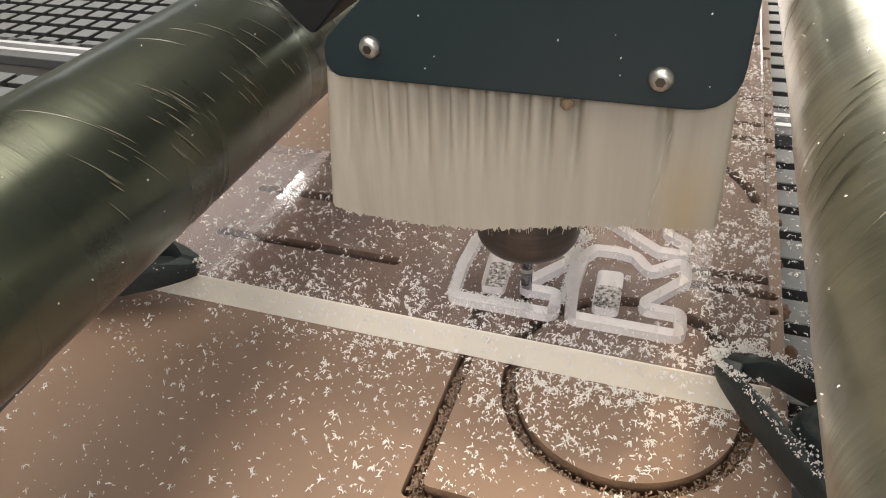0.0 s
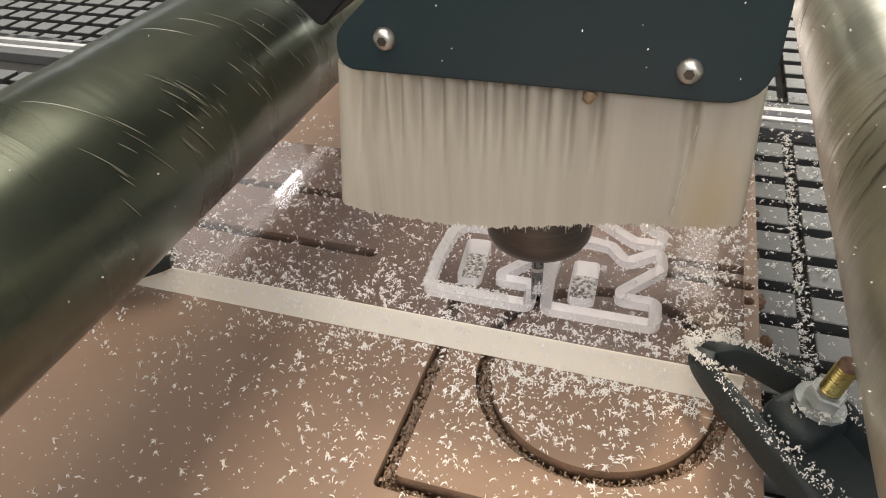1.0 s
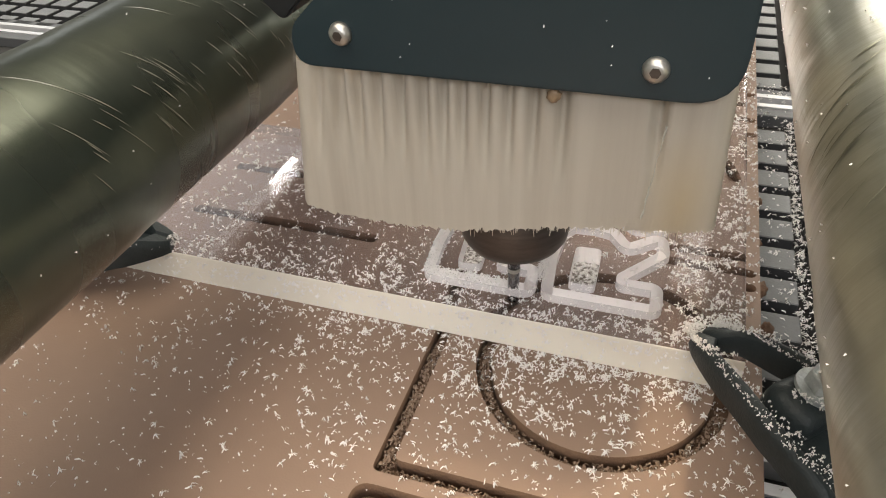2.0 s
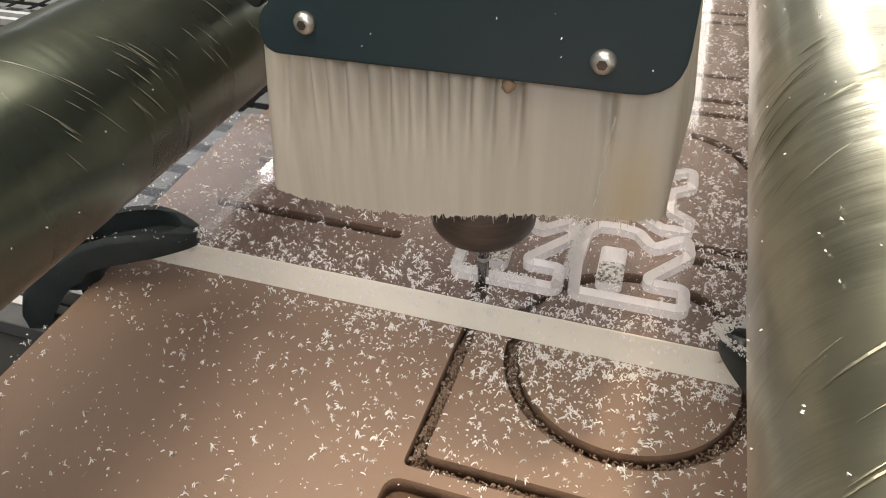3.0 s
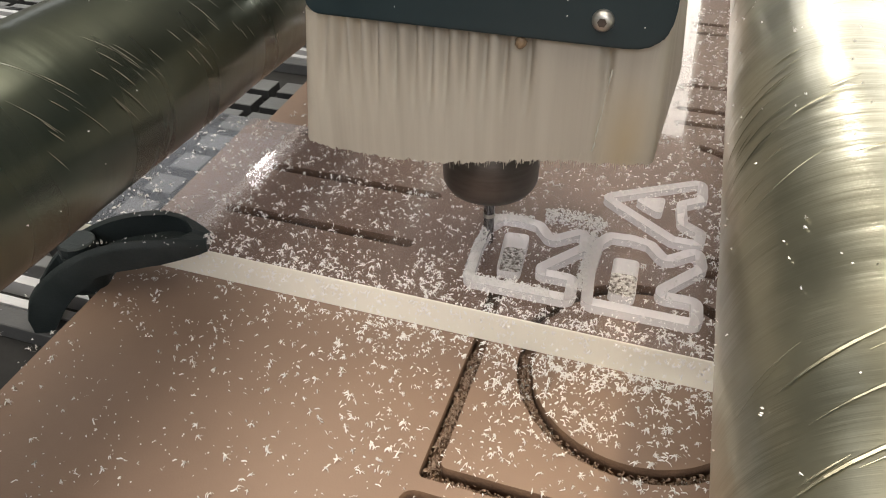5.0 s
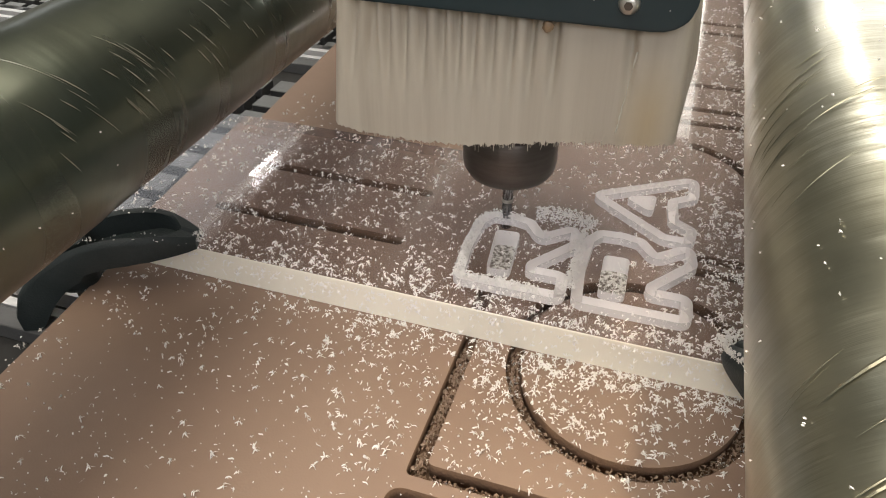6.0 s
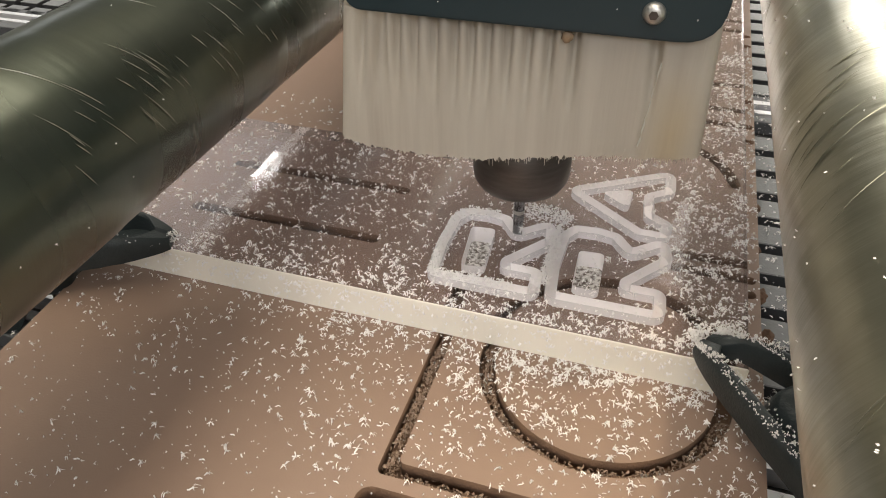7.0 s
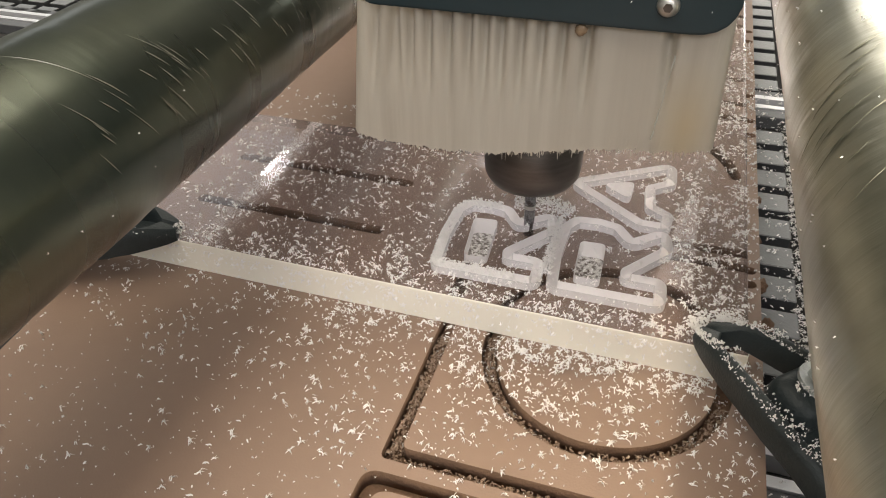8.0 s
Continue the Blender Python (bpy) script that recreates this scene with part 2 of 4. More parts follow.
def lathe(profile, n=48, axis="z", bm=None):
    """A turned body: (radius, height) pairs round an axis."""
    bm = bm or bmesh.new()
    rings = []
    for r, h in profile:
        ring = []
        for i in range(n):
            a = 2 * math.pi * i / n
            p = (r * math.cos(a), r * math.sin(a), h) if axis == "z" else (r * math.cos(a), h, r * math.sin(a))
            ring.append(bm.verts.new(p))
        rings.append(ring)
    for a, b in zip(rings, rings[1:]):
        for i in range(n):
            bm.faces.new((a[i], a[(i + 1) % n], b[(i + 1) % n], b[i]))
    bm.faces.new(rings[0])
    bm.faces.new(rings[-1])
    bmesh.ops.recalc_face_normals(bm, faces=bm.faces[:])
    return bm


def rounded(points, r, steps=5):
    """A closed outline with its corners rounded."""
    out = []
    for i, p in enumerate(points):
        p, a, b = Vector(p), Vector(points[i - 1]), Vector(points[(i + 1) % len(points)])
        u, v = (a - p).normalized(), (b - p).normalized()
        half = u.angle(v) / 2
        d = min(r / math.tan(half), (a - p).length * 0.45, (b - p).length * 0.45)
        for k in range(steps + 1):
            t = k / steps
            out.append((p + u * d) * (1 - t) ** 2 + p * 2 * t * (1 - t) + (p + v * d) * t ** 2)
    return out


def offset(points, d):
    """The outline moved d to its right-hand side (outwards where it runs anticlockwise)."""
    out = []
    for i, p in enumerate(points):
        t = (points[(i + 1) % len(points)] - points[i - 1]).normalized()
        out.append(p + Vector((t.y, -t.x)) * d)
    return out


def anticlockwise(points):
    area2 = sum(a[0] * b[1] - b[0] * a[1] for a, b in zip(points, points[1:] + points[:1]))
    return points if area2 > 0 else points[::-1]


def sheet(name, outlines, z0, z1):
    """A flat body with holes and islands: nested outlines, filled by turns."""
    cu = bpy.data.curves.new(name, "CURVE")
    cu.dimensions, cu.fill_mode, cu.extrude = "2D", "BOTH", (z1 - z0) / 2
    for pts in outlines:
        sp = cu.splines.new("POLY")
        sp.points.add(len(pts) - 1)
        for q, p in zip(sp.points, pts):
            q.co = (p[0], p[1], 0, 1)
        sp.use_cyclic_u = True
    tmp = bpy.data.objects.new(name, cu)
    me = bpy.data.meshes.new_from_object(tmp)
    bpy.data.objects.remove(tmp)
    bpy.data.curves.remove(cu)
    bm = bmesh.new()
    bm.from_mesh(me)
    bpy.data.meshes.remove(me)
    bmesh.ops.remove_doubles(bm, verts=bm.verts[:], dist=1e-6)
    bmesh.ops.translate(bm, verts=bm.verts[:], vec=(0, 0, (z0 + z1) / 2))
    bmesh.ops.recalc_face_normals(bm, faces=bm.faces[:])
    return bm


def slot(a, b, w, n=8):
    """A round-ended slot from a to b."""
    a, b = Vector(a), Vector(b)
    t = (b - a).normalized()
    q = math.atan2(t.y, t.x)
    pts = [b + Vector((math.cos(q - math.pi / 2 + math.pi * k / n), math.sin(q - math.pi / 2 + math.pi * k / n))) * w / 2 for k in range(n + 1)]
    return pts + [a + Vector((math.cos(q + math.pi / 2 + math.pi * k / n), math.sin(q + math.pi / 2 + math.pi * k / n))) * w / 2 for k in range(n + 1)]


def mm(points):
    return [Vector((x / 1000, y / 1000)) for x, y in points]


# ---- the workshop ----
part("floor", box(-3, 3, -3, 3.4, -0.95, -0.9), FLOOR)["kind"] = "structure"
for name, b in (("wall_west", (-3.2, -3.0, -3, 3.4, -0.9, 3.1)), ("wall_east", (3.0, 3.2, -3, 3.4, -0.9, 3.1)),
                ("wall_north", (-3.2, 3.2, 3.4, 3.6, -0.9, 3.1)), ("wall_south", (-3.2, 3.2, -3.2, -3.0, -0.9, 3.1)),
                ("ceiling", (-3.2, 3.2, -3.2, 3.6, 3.1, 3.2))):
    tagged(part(name, box(*b), WALL), kind="structure")

T = 0.0125          # thickness of the acrylic
BOARD = 0.016       # thickness of the fibreboard
TOP = -BOARD        # top of the machine's grid

# ---- the machine table ----
table = tagged(new("machine_table"), "grey gridded vacuum table with aluminium clamping rails", "machine table", kind="structure")
table.location = (0, 0, -0.9)


def on_table(name, bm, material, label=""):
    ob = part(name, bm, material, None, label)
    ob.parent = table
    ob.matrix_parent_inverse = Matrix.Translation((0, 0, 0.9))
    return ob


RAILS = (-0.285, -0.035, 0.215, 0.465, 0.715)
HALF = 0.0155
on_table("bed", box(-0.9, 0.6, -0.5, 0.95, -0.06, TOP - 0.007), BED)
on_table("pedestal", box(-0.85, 0.55, -0.45, 0.9, -0.9, -0.06), BED)
for y in RAILS:
    bm = bmesh.new()
    for y0, y1, z1 in ((-0.0070, -0.0029, TOP + 0.0005), (0.0045, 0.0088, TOP + 0.0005)):
        box(-0.9, 0.6, y + y0, y + y1, TOP - 0.012, z1, bm=bm)
    box(-0.9, 0.6, y - 0.0029, y + 0.0045, TOP - 0.012, TOP - 0.0075, bm=bm)
    on_table("rail", bm, ALU, "bright aluminium rail with a slot for clamps")
    for y0, y1 in ((y - HALF - 0.001, y - 0.0072), (y + 0.0090, y + HALF + 0.001)):
        on_table("border_strip", box(-0.9, 0.6, y0, y1, TOP - 0.007, TOP, 0.0006), BORDER, "plain grey strip beside the rail")

# ---- the fibreboard with its old cuts ----
CIRCLE, RING = (0.0678, -0.0212), 0.0360
LEFT, RIGHT = -0.1215, 0.1145


def left_edge(y):
    return -0.1235 - 0.06 * y


def board_outline():
    return [Vector((left_edge(-0.42), -0.42)), Vector((RIGHT, -0.42)), Vector((RIGHT, 0.62)), Vector((left_edge(0.62), 0.62))]


def ring_outline(r, n=72):
    return [Vector((CIRCLE[0] + r * math.cos(2 * math.pi * k / n), CIRCLE[1] + r * math.sin(2 * math.pi * k / n))) for k in range(n)]


corner_cut = rounded(mm([(14, -76.2), (112, -76.2), (112, -71.4), (18.8, -71.4), (18.2, 30), (13.2, 30)]), 0.0022, 4)
lower_cut = rounded(mm([(11.5, -180), (16.5, -180), (16.5, -85.6), (112, -85.6), (112, -80.4), (11.5, -80.4)]), 0.005, 5)
far_cuts = [slot((0.066, y), (0.112, y), 0.0045) for y in (0.143, 0.158, 0.186, 0.262, 0.278)]
arc_cut = [Vector((0.066 + 0.041 * math.cos(a), 0.084 + 0.041 * math.sin(a))) for a in np.linspace(0.1, 1.3, 16)] + \
          [Vector((0.066 + 0.036 * math.cos(a), 0.084 + 0.036 * math.sin(a))) for a in np.linspace(1.3, 0.1, 16)]
under_cuts = [slot((0.083, 0.030), (0.111, 0.030), 0.0045), slot((0.083, 0.038), (0.111, 0.038), 0.0045)]
cuts = [slot((-0.098, 0.0145), (-0.023, 0.0145), 0.0048), slot((-0.098, 0.048), (-0.023, 0.048), 0.0048), corner_cut, lower_cut,
        ring_outline(RING + 0.0025), ring_outline(RING - 0.0025), arc_cut, *far_cuts, *under_cuts]
DEEP = 0.006
board = tagged(new("spoil_board"), "brown fibreboard sheet scored with old router cuts, strewn with chips", "board")
board.location = (0, 0, -BOARD)


def under(thing, name, bm, material, label=""):
    """A part given in world places, under a thing that stands still."""
    ob = part(name, bm, material, None, label)
    ob.parent = thing
    ob.matrix_parent_inverse = Matrix.Translation(thing.location).inverted()
    return ob


top_sheet = under(board, "top_layer", sheet("top_layer", [board_outline(), *cuts], -DEEP, 0), MDF)
top_sheet.data.materials.append(MDF_CUT)
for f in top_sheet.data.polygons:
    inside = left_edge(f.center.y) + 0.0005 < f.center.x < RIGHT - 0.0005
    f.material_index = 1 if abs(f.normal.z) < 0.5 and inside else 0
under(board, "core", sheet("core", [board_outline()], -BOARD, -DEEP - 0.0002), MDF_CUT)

# ---- the acrylic sheet ----
# closed tool paths of the cut shape, in millimetres
LETTER_R = [(6.4, -4.8), (4.8, 12), (5.2, 28), (8.5, 34), (16.5, 34.6), (23, 33.2), (28.8, 25.2), (39.6, 34.6), (41.1, 24.5), (28.9, 8.6), (29.2, 5.8), (40.4, 5.8), (41.0, -4.8)]
LETTER_A = [(43, 60), (70.5, 38.8), (79.6, 38.8), (80, 46), (73.2, 50.5), (71.8, 63.5), (79.6, 69.5), (79, 82.5)]
PATHS = [LETTER_R, [(x + 40.2, y + 0.4) for x, y in LETTER_R], LETTER_A]
POCKETS = [[(14.5, 2), (22.6, 2.8), (21, 25.5), (12, 24.6)], [(52.6, 1.6), (61.4, 1.6), (60.7, 22), (51.8, 21.6)], [(53.6, 61.4), (66, 66.3), (65.2, 53)]]
CUTTER = 0.0038
loops = [anticlockwise(rounded(mm(p), 0.0027, 5)) for p in PATHS]
pockets = [anticlockwise(rounded(mm(p), 0.0022, 5)) for p in POCKETS]
front = [Vector(p) for p in ((-0.19, -0.0190), (0.1075, -0.0205), (0.1075, 0.55), (0.004, 0.55), (0.004, 0.0765), (-0.19, 0.0765))]
outlines = [front]
for loop in loops:
    outlines += [offset(loop, CUTTER / 2), offset(loop, -CUTTER / 2)]
FLOOR_Z, POCKET_Z, BASE_Z, EASE = 0.0062, 0.0058, 0.0004, 0.0003


def milled_sheet():
    """The sheet as one closed body: grooves with a floor half way down, pockets right through."""
    bm = bmesh.new()

    def cap(lines, z, upward):
        flat = sheet("cap", lines, z, z)
        for f in flat.faces:
            f.normal_update()
            if (f.normal.z > 0) != upward:
                f.normal_flip()
        me = bpy.data.meshes.new("cap")
        flat.to_mesh(me)
        flat.free()
        bm.from_mesh(me)
        bpy.data.meshes.remove(me)

    def wall(line, z0, z1, solid_inside):
        low, high = [bm.verts.new((p.x, p.y, z0)) for p in line], [bm.verts.new((p.x, p.y, z1)) for p in line]
        for k in range(len(line)):
            m = (k + 1) % len(line)
            quad = (low[k], low[m], high[m], high[k])
            bm.faces.new(quad if solid_inside else quad[::-1])
    eased = [p + Vector((EASE if p.x < 0 else -EASE if p.x > 0.1 else 0, EASE if p.y < 0 else 0)) for p in front]
    cap([eased] + outlines[1:] + pockets, T, True)
    cap([front], BASE_Z, False)
    wall(front, BASE_Z, T - EASE, True)
    low, high = [bm.verts.new((p.x, p.y, T - EASE)) for p in front], [bm.verts.new((p.x, p.y, T)) for p in eased]
    for k in range(len(front)):
        m = (k + 1) % len(front)
        bm.faces.new((low[k], low[m], high[m], high[k]))
    for line in pockets:
        wall(line, POCKET_Z, T, False)
        cap([line], POCKET_Z, True)
    for k in range(1, len(outlines), 2):
        cap(outlines[k:k + 2], FLOOR_Z, True)
        wall(outlines[k], FLOOR_Z, T, False)
        wall(outlines[k + 1], FLOOR_Z, T, True)
    bmesh.ops.remove_doubles(bm, verts=bm.verts[:], dist=2e-6)
    return bm


plate = part("acrylic_sheet", milled_sheet(), ACRYLIC)
tagged(plate, "clear acrylic sheet with letter shapes milled into it", "acrylic sheet")
plate.data.materials.append(MILLED)
plate.data.materials.append(EDGE)
plate.data.materials.append(POCKET)
for f in plate.data.polygons:
    x, y = f.center.x, f.center.y
    if abs(f.center.z - FLOOR_Z) < 1e-5:
        f.material_index = 1
    elif abs(f.center.z - POCKET_Z) < 1e-5:
        f.material_index = 3
    elif abs(f.normal.z) < 0.9:
        milled = -0.012 < y < 0.095 and 0 < x < 0.09 and abs(x - 0.004) > 1e-4 and abs(y - 0.0765) > 1e-4
        f.material_index = 1 if milled else 2 if y < 0 else 0
plate.visible_shadow = False


# ---- chips ----
def ribbon(bm_verts, bm_faces, centre, length, width, curl, heading, lift, up=Vector((0, 0, 1)), side=None):
    """One curled shaving: a bent strip of three pieces, lying on a plane with normal up."""
    side = side or Vector((1, 0, 0))
    other = up.cross(side)
    base = len(bm_verts)
    n = 3
    for k in range(n + 1):
        s = k / n - 0.5
        a = heading + curl * s
        along = side * math.cos(a) + other * math.sin(a)
        across = side * -math.sin(a) + other * math.cos(a)
        h = lift * (1 - 4 * s * s) + 0.0002 + 0.00018 * (k % 2)
        c = centre + along * (length * s) + up * h
        w = width * (1 - 0.6 * abs(2 * s))
        bm_verts.append(c + across * w / 2)
        bm_verts.append(c - across * w / 2 + up * (0.0001 + 0.18 * width))
    for k in range(n):
        b = base + 2 * k
        bm_faces.append((b, b + 2, b + 3, b + 1))


def shavings(name, places, label, seed, small=0.0007, large=0.0030, parent=None, clumps=0.30, wide=0.00055):
    """Loose chips: short straight crumbs, curled threads, and stars of spikes stuck together."""
    rng = random.Random(seed)
    verts, faces = [], []
    for p, up, side in places:
        kind = rng.random()
        if kind < clumps:
            size, turn = rng.uniform(0.6, 1.25), rng.uniform(0, 6.3)
            for k in range(rng.randint(4, 8)):
                a = turn + rng.gauss(0, 1.1) + (math.pi if k % 2 else 0)
                long = rng.uniform(small, large * 0.66) * size
                q = p + (side * math.cos(a) + up.cross(side) * math.sin(a)) * long * 0.42
                ribbon(verts, faces, q, long, rng.uniform(0.00024, 0.00046) * size, rng.gauss(0, 0.35), a, rng.uniform(0.0001, 0.0012), up, side)
        elif kind < clumps + 0.07:
            ribbon(verts, faces, p, rng.uniform(0.6, 1.0) * large, rng.uniform(0.0002, 0.00032), rng.gauss(0, 1.2), rng.uniform(0, 6.3), rng.uniform(0.0, 0.0006), up, side)
        else:
            long = small + (large - small) * 0.62 * rng.random() ** 1.8
            ribbon(verts, faces, p, long, rng.uniform(0.00026, wide * 1.15), rng.gauss(0, 0.22), rng.uniform(0, 6.3), rng.uniform(0.0, 0.0003), up, side)
            if rng.random() < 0.25:
                a = rng.uniform(0, 6.3)
                q = p + (side * math.cos(a) + up.cross(side) * math.sin(a)) * long * 0.35
                ribbon(verts, faces, q, long * rng.uniform(0.4, 0.75), rng.uniform(0.0002, wide), rng.gauss(0, 0.4), a + rng.gauss(0, 0.5), rng.uniform(0.0, 0.0004), up, side)
    me = bpy.data.meshes.new(name)
    me.from_pydata([tuple(v) for v in verts], [], faces)
    me.materials.append(CHIP)
    ob = new(name, me)
    if parent:
        ob.parent = parent
    return tagged(ob, label, kind="stuff")


UP, SIDE = Vector((0, 0, 1)), Vector((1, 0, 0))
rng = random.Random(4)


def in_cut(x, y):
    r = math.hypot(x - CIRCLE[0], y - CIRCLE[1])
    return abs(r - RING) < 0.0025 or (13.5e-3 < x < 18.5e-3 and y > -0.076) or (x > 0.0135 and -0.0762 < y < -0.0714)


spots = []
while len(spots) < 1800:
    x, y = rng.uniform(LEFT, RIGHT), rng.uniform(-0.15, -0.021)
    near = math.exp(-((y + 0.021) / 0.03) ** 2)
    keep = 0.12 + 0.55 * near + 0.6 * math.exp(-((x - 0.055) / 0.05) ** 2) * math.exp(-((y + 0.04) / 0.03) ** 2)
    if x < -0.03:
        keep *= 0.45
    keep *= max(0.1, 0.75 + 1.3 * noise.noise(Vector((x * 75, y * 75, 3.7))))
    if rng.random() < keep:
        spots.append((Vector((x, y, -DEEP if in_cut(x, y) else 0)), UP, SIDE))
for _ in range(420):
    spots.append((Vector((-0.06 + 0.16 * rng.random() ** 0.7, -0.0207 - 0.009 * rng.random() ** 1.6, 0)), UP, SIDE))
shavings("board_chips", spots, "white acrylic chips scattered on the fibreboard", 11, 0.0007, 0.0027, None, 0.36)
spots = []
while len(spots) < 3100:
    x, y = rng.uniform(-0.17, 0.106), rng.uniform(-0.0195, 0.075) if rng.random() < 0.75 else rng.uniform(0.075, 0.4)
    if y > 0.0765 and x < 0.005:
        continue
    keep = 0.35 + 0.35 * math.exp(-((y + 0.018) / 0.012) ** 2) + 0.5 * math.exp(-((x - 0.095) / 0.02) ** 2)
    if 0.0 < x < 0.085 and -0.01 < y < 0.09:
        keep *= 0.45
    if x < -0.1:
        keep *= 0.5
    keep *= max(0.15, 0.8 + 1.2 * noise.noise(Vector((x * 70, y * 70, 8.1))))
    if rng.random() < keep:
        spots.append((Vector((x, y, T)), UP, SIDE))
for _ in range(1300):
    spots.append((Vector((rng.uniform(0.03, 0.107), rng.uniform(0.06, 0.30), T)), UP, SIDE))
for _ in range(70):
    x, y = rng.uniform(0.086, 0.107), rng.uniform(-0.008, 0.21)
    spots += [(Vector((min(0.107, x + rng.gauss(0, 0.0022)), y + rng.gauss(0, 0.003), T + 0.0008 * rng.random())), UP, SIDE) for _ in range(rng.randint(4, 13))]
shavings("sheet_chips", spots, "white acrylic chips scattered on the clear sheet", 12)
spots = []
for _ in range(260):
    spots.append((Vector((rng.uniform(-0.12, 0.003), rng.uniform(0.078, 0.13), 0)), UP, SIDE))
for _ in range(760):
    spots.append((Vector((rng.uniform(0.116, 0.155), rng.uniform(-0.06, 0.24), TOP)), UP, SIDE))
for _ in range(120):
    spots.append((Vector((rng.uniform(-0.19, -0.122), rng.uniform(-0.1, 0.08), TOP)), UP, SIDE))
for _ in range(620):
    spots.append((Vector((rng.gauss(0.134, 0.0014), rng.uniform(-0.02, 0.198), TOP - 0.006 * rng.random())), UP, SIDE))
shavings("table_chips", spots, "white acrylic chips on the table grid", 13)


# specks too fine to be chips, over board and sheet
spots = []
while len(spots) < 2600:
    x, y = rng.uniform(LEFT, 0.107), rng.uniform(-0.14, 0.075)
    if rng.random() < 0.25 + 0.75 * math.exp(-((x - 0.04) / 0.07) ** 2 - ((y + 0.01) / 0.05) ** 2):
        on_sheet = y > -0.0195
        spots.append((Vector((x, y, T if on_sheet else -DEEP if in_cut(x, y) else 0)), UP, SIDE))
shavings("fine_dust", spots, "fine white specks of acrylic dust", 19, 0.0003, 0.0009, None, 0.05, 0.0004)

spots = []
for _ in range(480):
    spots.append((Vector((rng.uniform(-0.1, 0.1), -0.0207, T - 0.0008 - 0.0100 * rng.random() ** 2.2)), Vector((0, -1, 0)), SIDE))
for _ in range(300):
    spots.append((Vector((rng.uniform(-0.085, 0.1), -0.0196 + 0.012 * rng.random() ** 2, T)), UP, SIDE))
for _ in range(330):
    spots.append((Vector((rng.uniform(0.1082, 0.1142), rng.uniform(-0.02, 0.26), 0)), UP, SIDE))
for x0, x1, y0, y1 in ((0.0145, 0.021, 0.005, 0.025), (0.0535, 0.0595, 0.003, 0.020)):
    for _ in range(130):
        spots.append((Vector((rng.uniform(x0, x1), rng.uniform(y0, y1), 0)), UP, SIDE))
shavings("edge_chips", spots, "white chips clinging to the sawn edge", 14, 0.0006, 0.0022)


def heap(name, line, width, height, seed, label, floor=0.0065, step=0.00006, stuff=None):
    """A crumbly bank of packed chips along a line."""
    r = random.Random(seed)
    verts, faces = [], []
    for a, b in zip(line, line[1:]):
        a, b = Vector(a), Vector(b)
        for _ in range(int((b - a).length / step)):
            t = r.random()
            across = r.gauss(0, width * 0.32)
            d = (b - a).normalized()
            p = a.lerp(b, t) + Vector((-d.y, d.x)) * across
            z = floor + (height - floor) * max(0.0, 1 - (across / width) ** 2) * r.random() ** 0.6
            ribbon(verts, faces, Vector((p.x, p.y, z)), r.uniform(0.0006, 0.0019), r.uniform(0.0003, 0.0008), r.uniform(-2, 2), r.uniform(0, 6.3), r.uniform(0, 0.0008))
    me = bpy.data.meshes.new(name)
    me.from_pydata([tuple(v) for v in verts], [], faces)
    me.materials.append(stuff or CHIP)
    return tagged(new(name, me), label, kind="stuff")


heap("packed_chips", [p / 1000 for p in (Vector((34, -4.8)), Vector((6.4, -4.8)), Vector((4.8, 12)), Vector((5.2, 28)), Vector((8.5, 34)), Vector((20, 34.2)))], 0.0033, T + 0.0018, 5, "white chips packed into the milled groove", 0.0065, 0.00004)
heap("loose_chips", [p / 1000 for p in (Vector((24, 39)), Vector((37, 41)), Vector((46, 37)))], 0.0065, T + 0.0028, 6, "loose heap of white chips beside the cut", 0.0065, 0.00004)
heap("loose_chips", [p / 1000 for p in (Vector((42.8, 33)), Vector((43.1, 18)), Vector((43, 1)))], 0.0026, T + 0.0018, 20, "white chips heaped between two letters", 0.0080, 0.00005)
heap("groove_dust", [p / 1000 for p in (Vector((40.5, 35)), Vector((42.4, 24.5)), Vector((28.9, 8.6)), Vector((29.2, 5.8)), Vector((41.5, 6)))], 0.003, T * 0.6, 7, "white dust in the milled groove")

arc = [Vector((CIRCLE[0] + RING * math.cos(radians(a)), CIRCLE[1] + RING * math.sin(radians(a)))) for a in range(176, 356, 6)]
heap("groove_swarf", arc, 0.0034, -0.0022, 17, "brown and white dust lying in the round groove", -DEEP, 0.00017, SWARF)
heap("groove_swarf", [Vector((0.0160, -0.023)), Vector((0.0163, -0.0735))], 0.0034, -0.0016, 18, "brown and white dust lying in the straight groove", -DEEP, 0.00011, SWARF)
heap("groove_swarf", [Vector((0.0162, -0.0737)), Vector((0.075, -0.0737))], 0.0034, -0.0035, 19, "brown dust lying in the straight groove", -DEEP, 0.0002, SWARF)

for x, y, k in ((0.1168, 0.0122, 1.0), (0.1150, 0.0330, 1.1), (0.1146, 0.0607, 0.6), (0.1148, 0.0900, 0.7)):
    bm = bmesh.new()
    bmesh.ops.create_icosphere(bm, subdivisions=3, radius=1)
    for v in bm.verts:
        v.co *= 1 + 0.45 * noise.noise(v.co * 2.1 + Vector((x * 900, y * 300, 0)))
    bm.transform(Matrix.Translation((x, y, -0.0022)) @ Matrix.Diagonal((0.0020 * k, 0.0032 * k, 0.0020 * k, 1)))
    smooth(under(board, "burr", bm, MDF_CUT, "torn brown fibres on the sawn edge"))


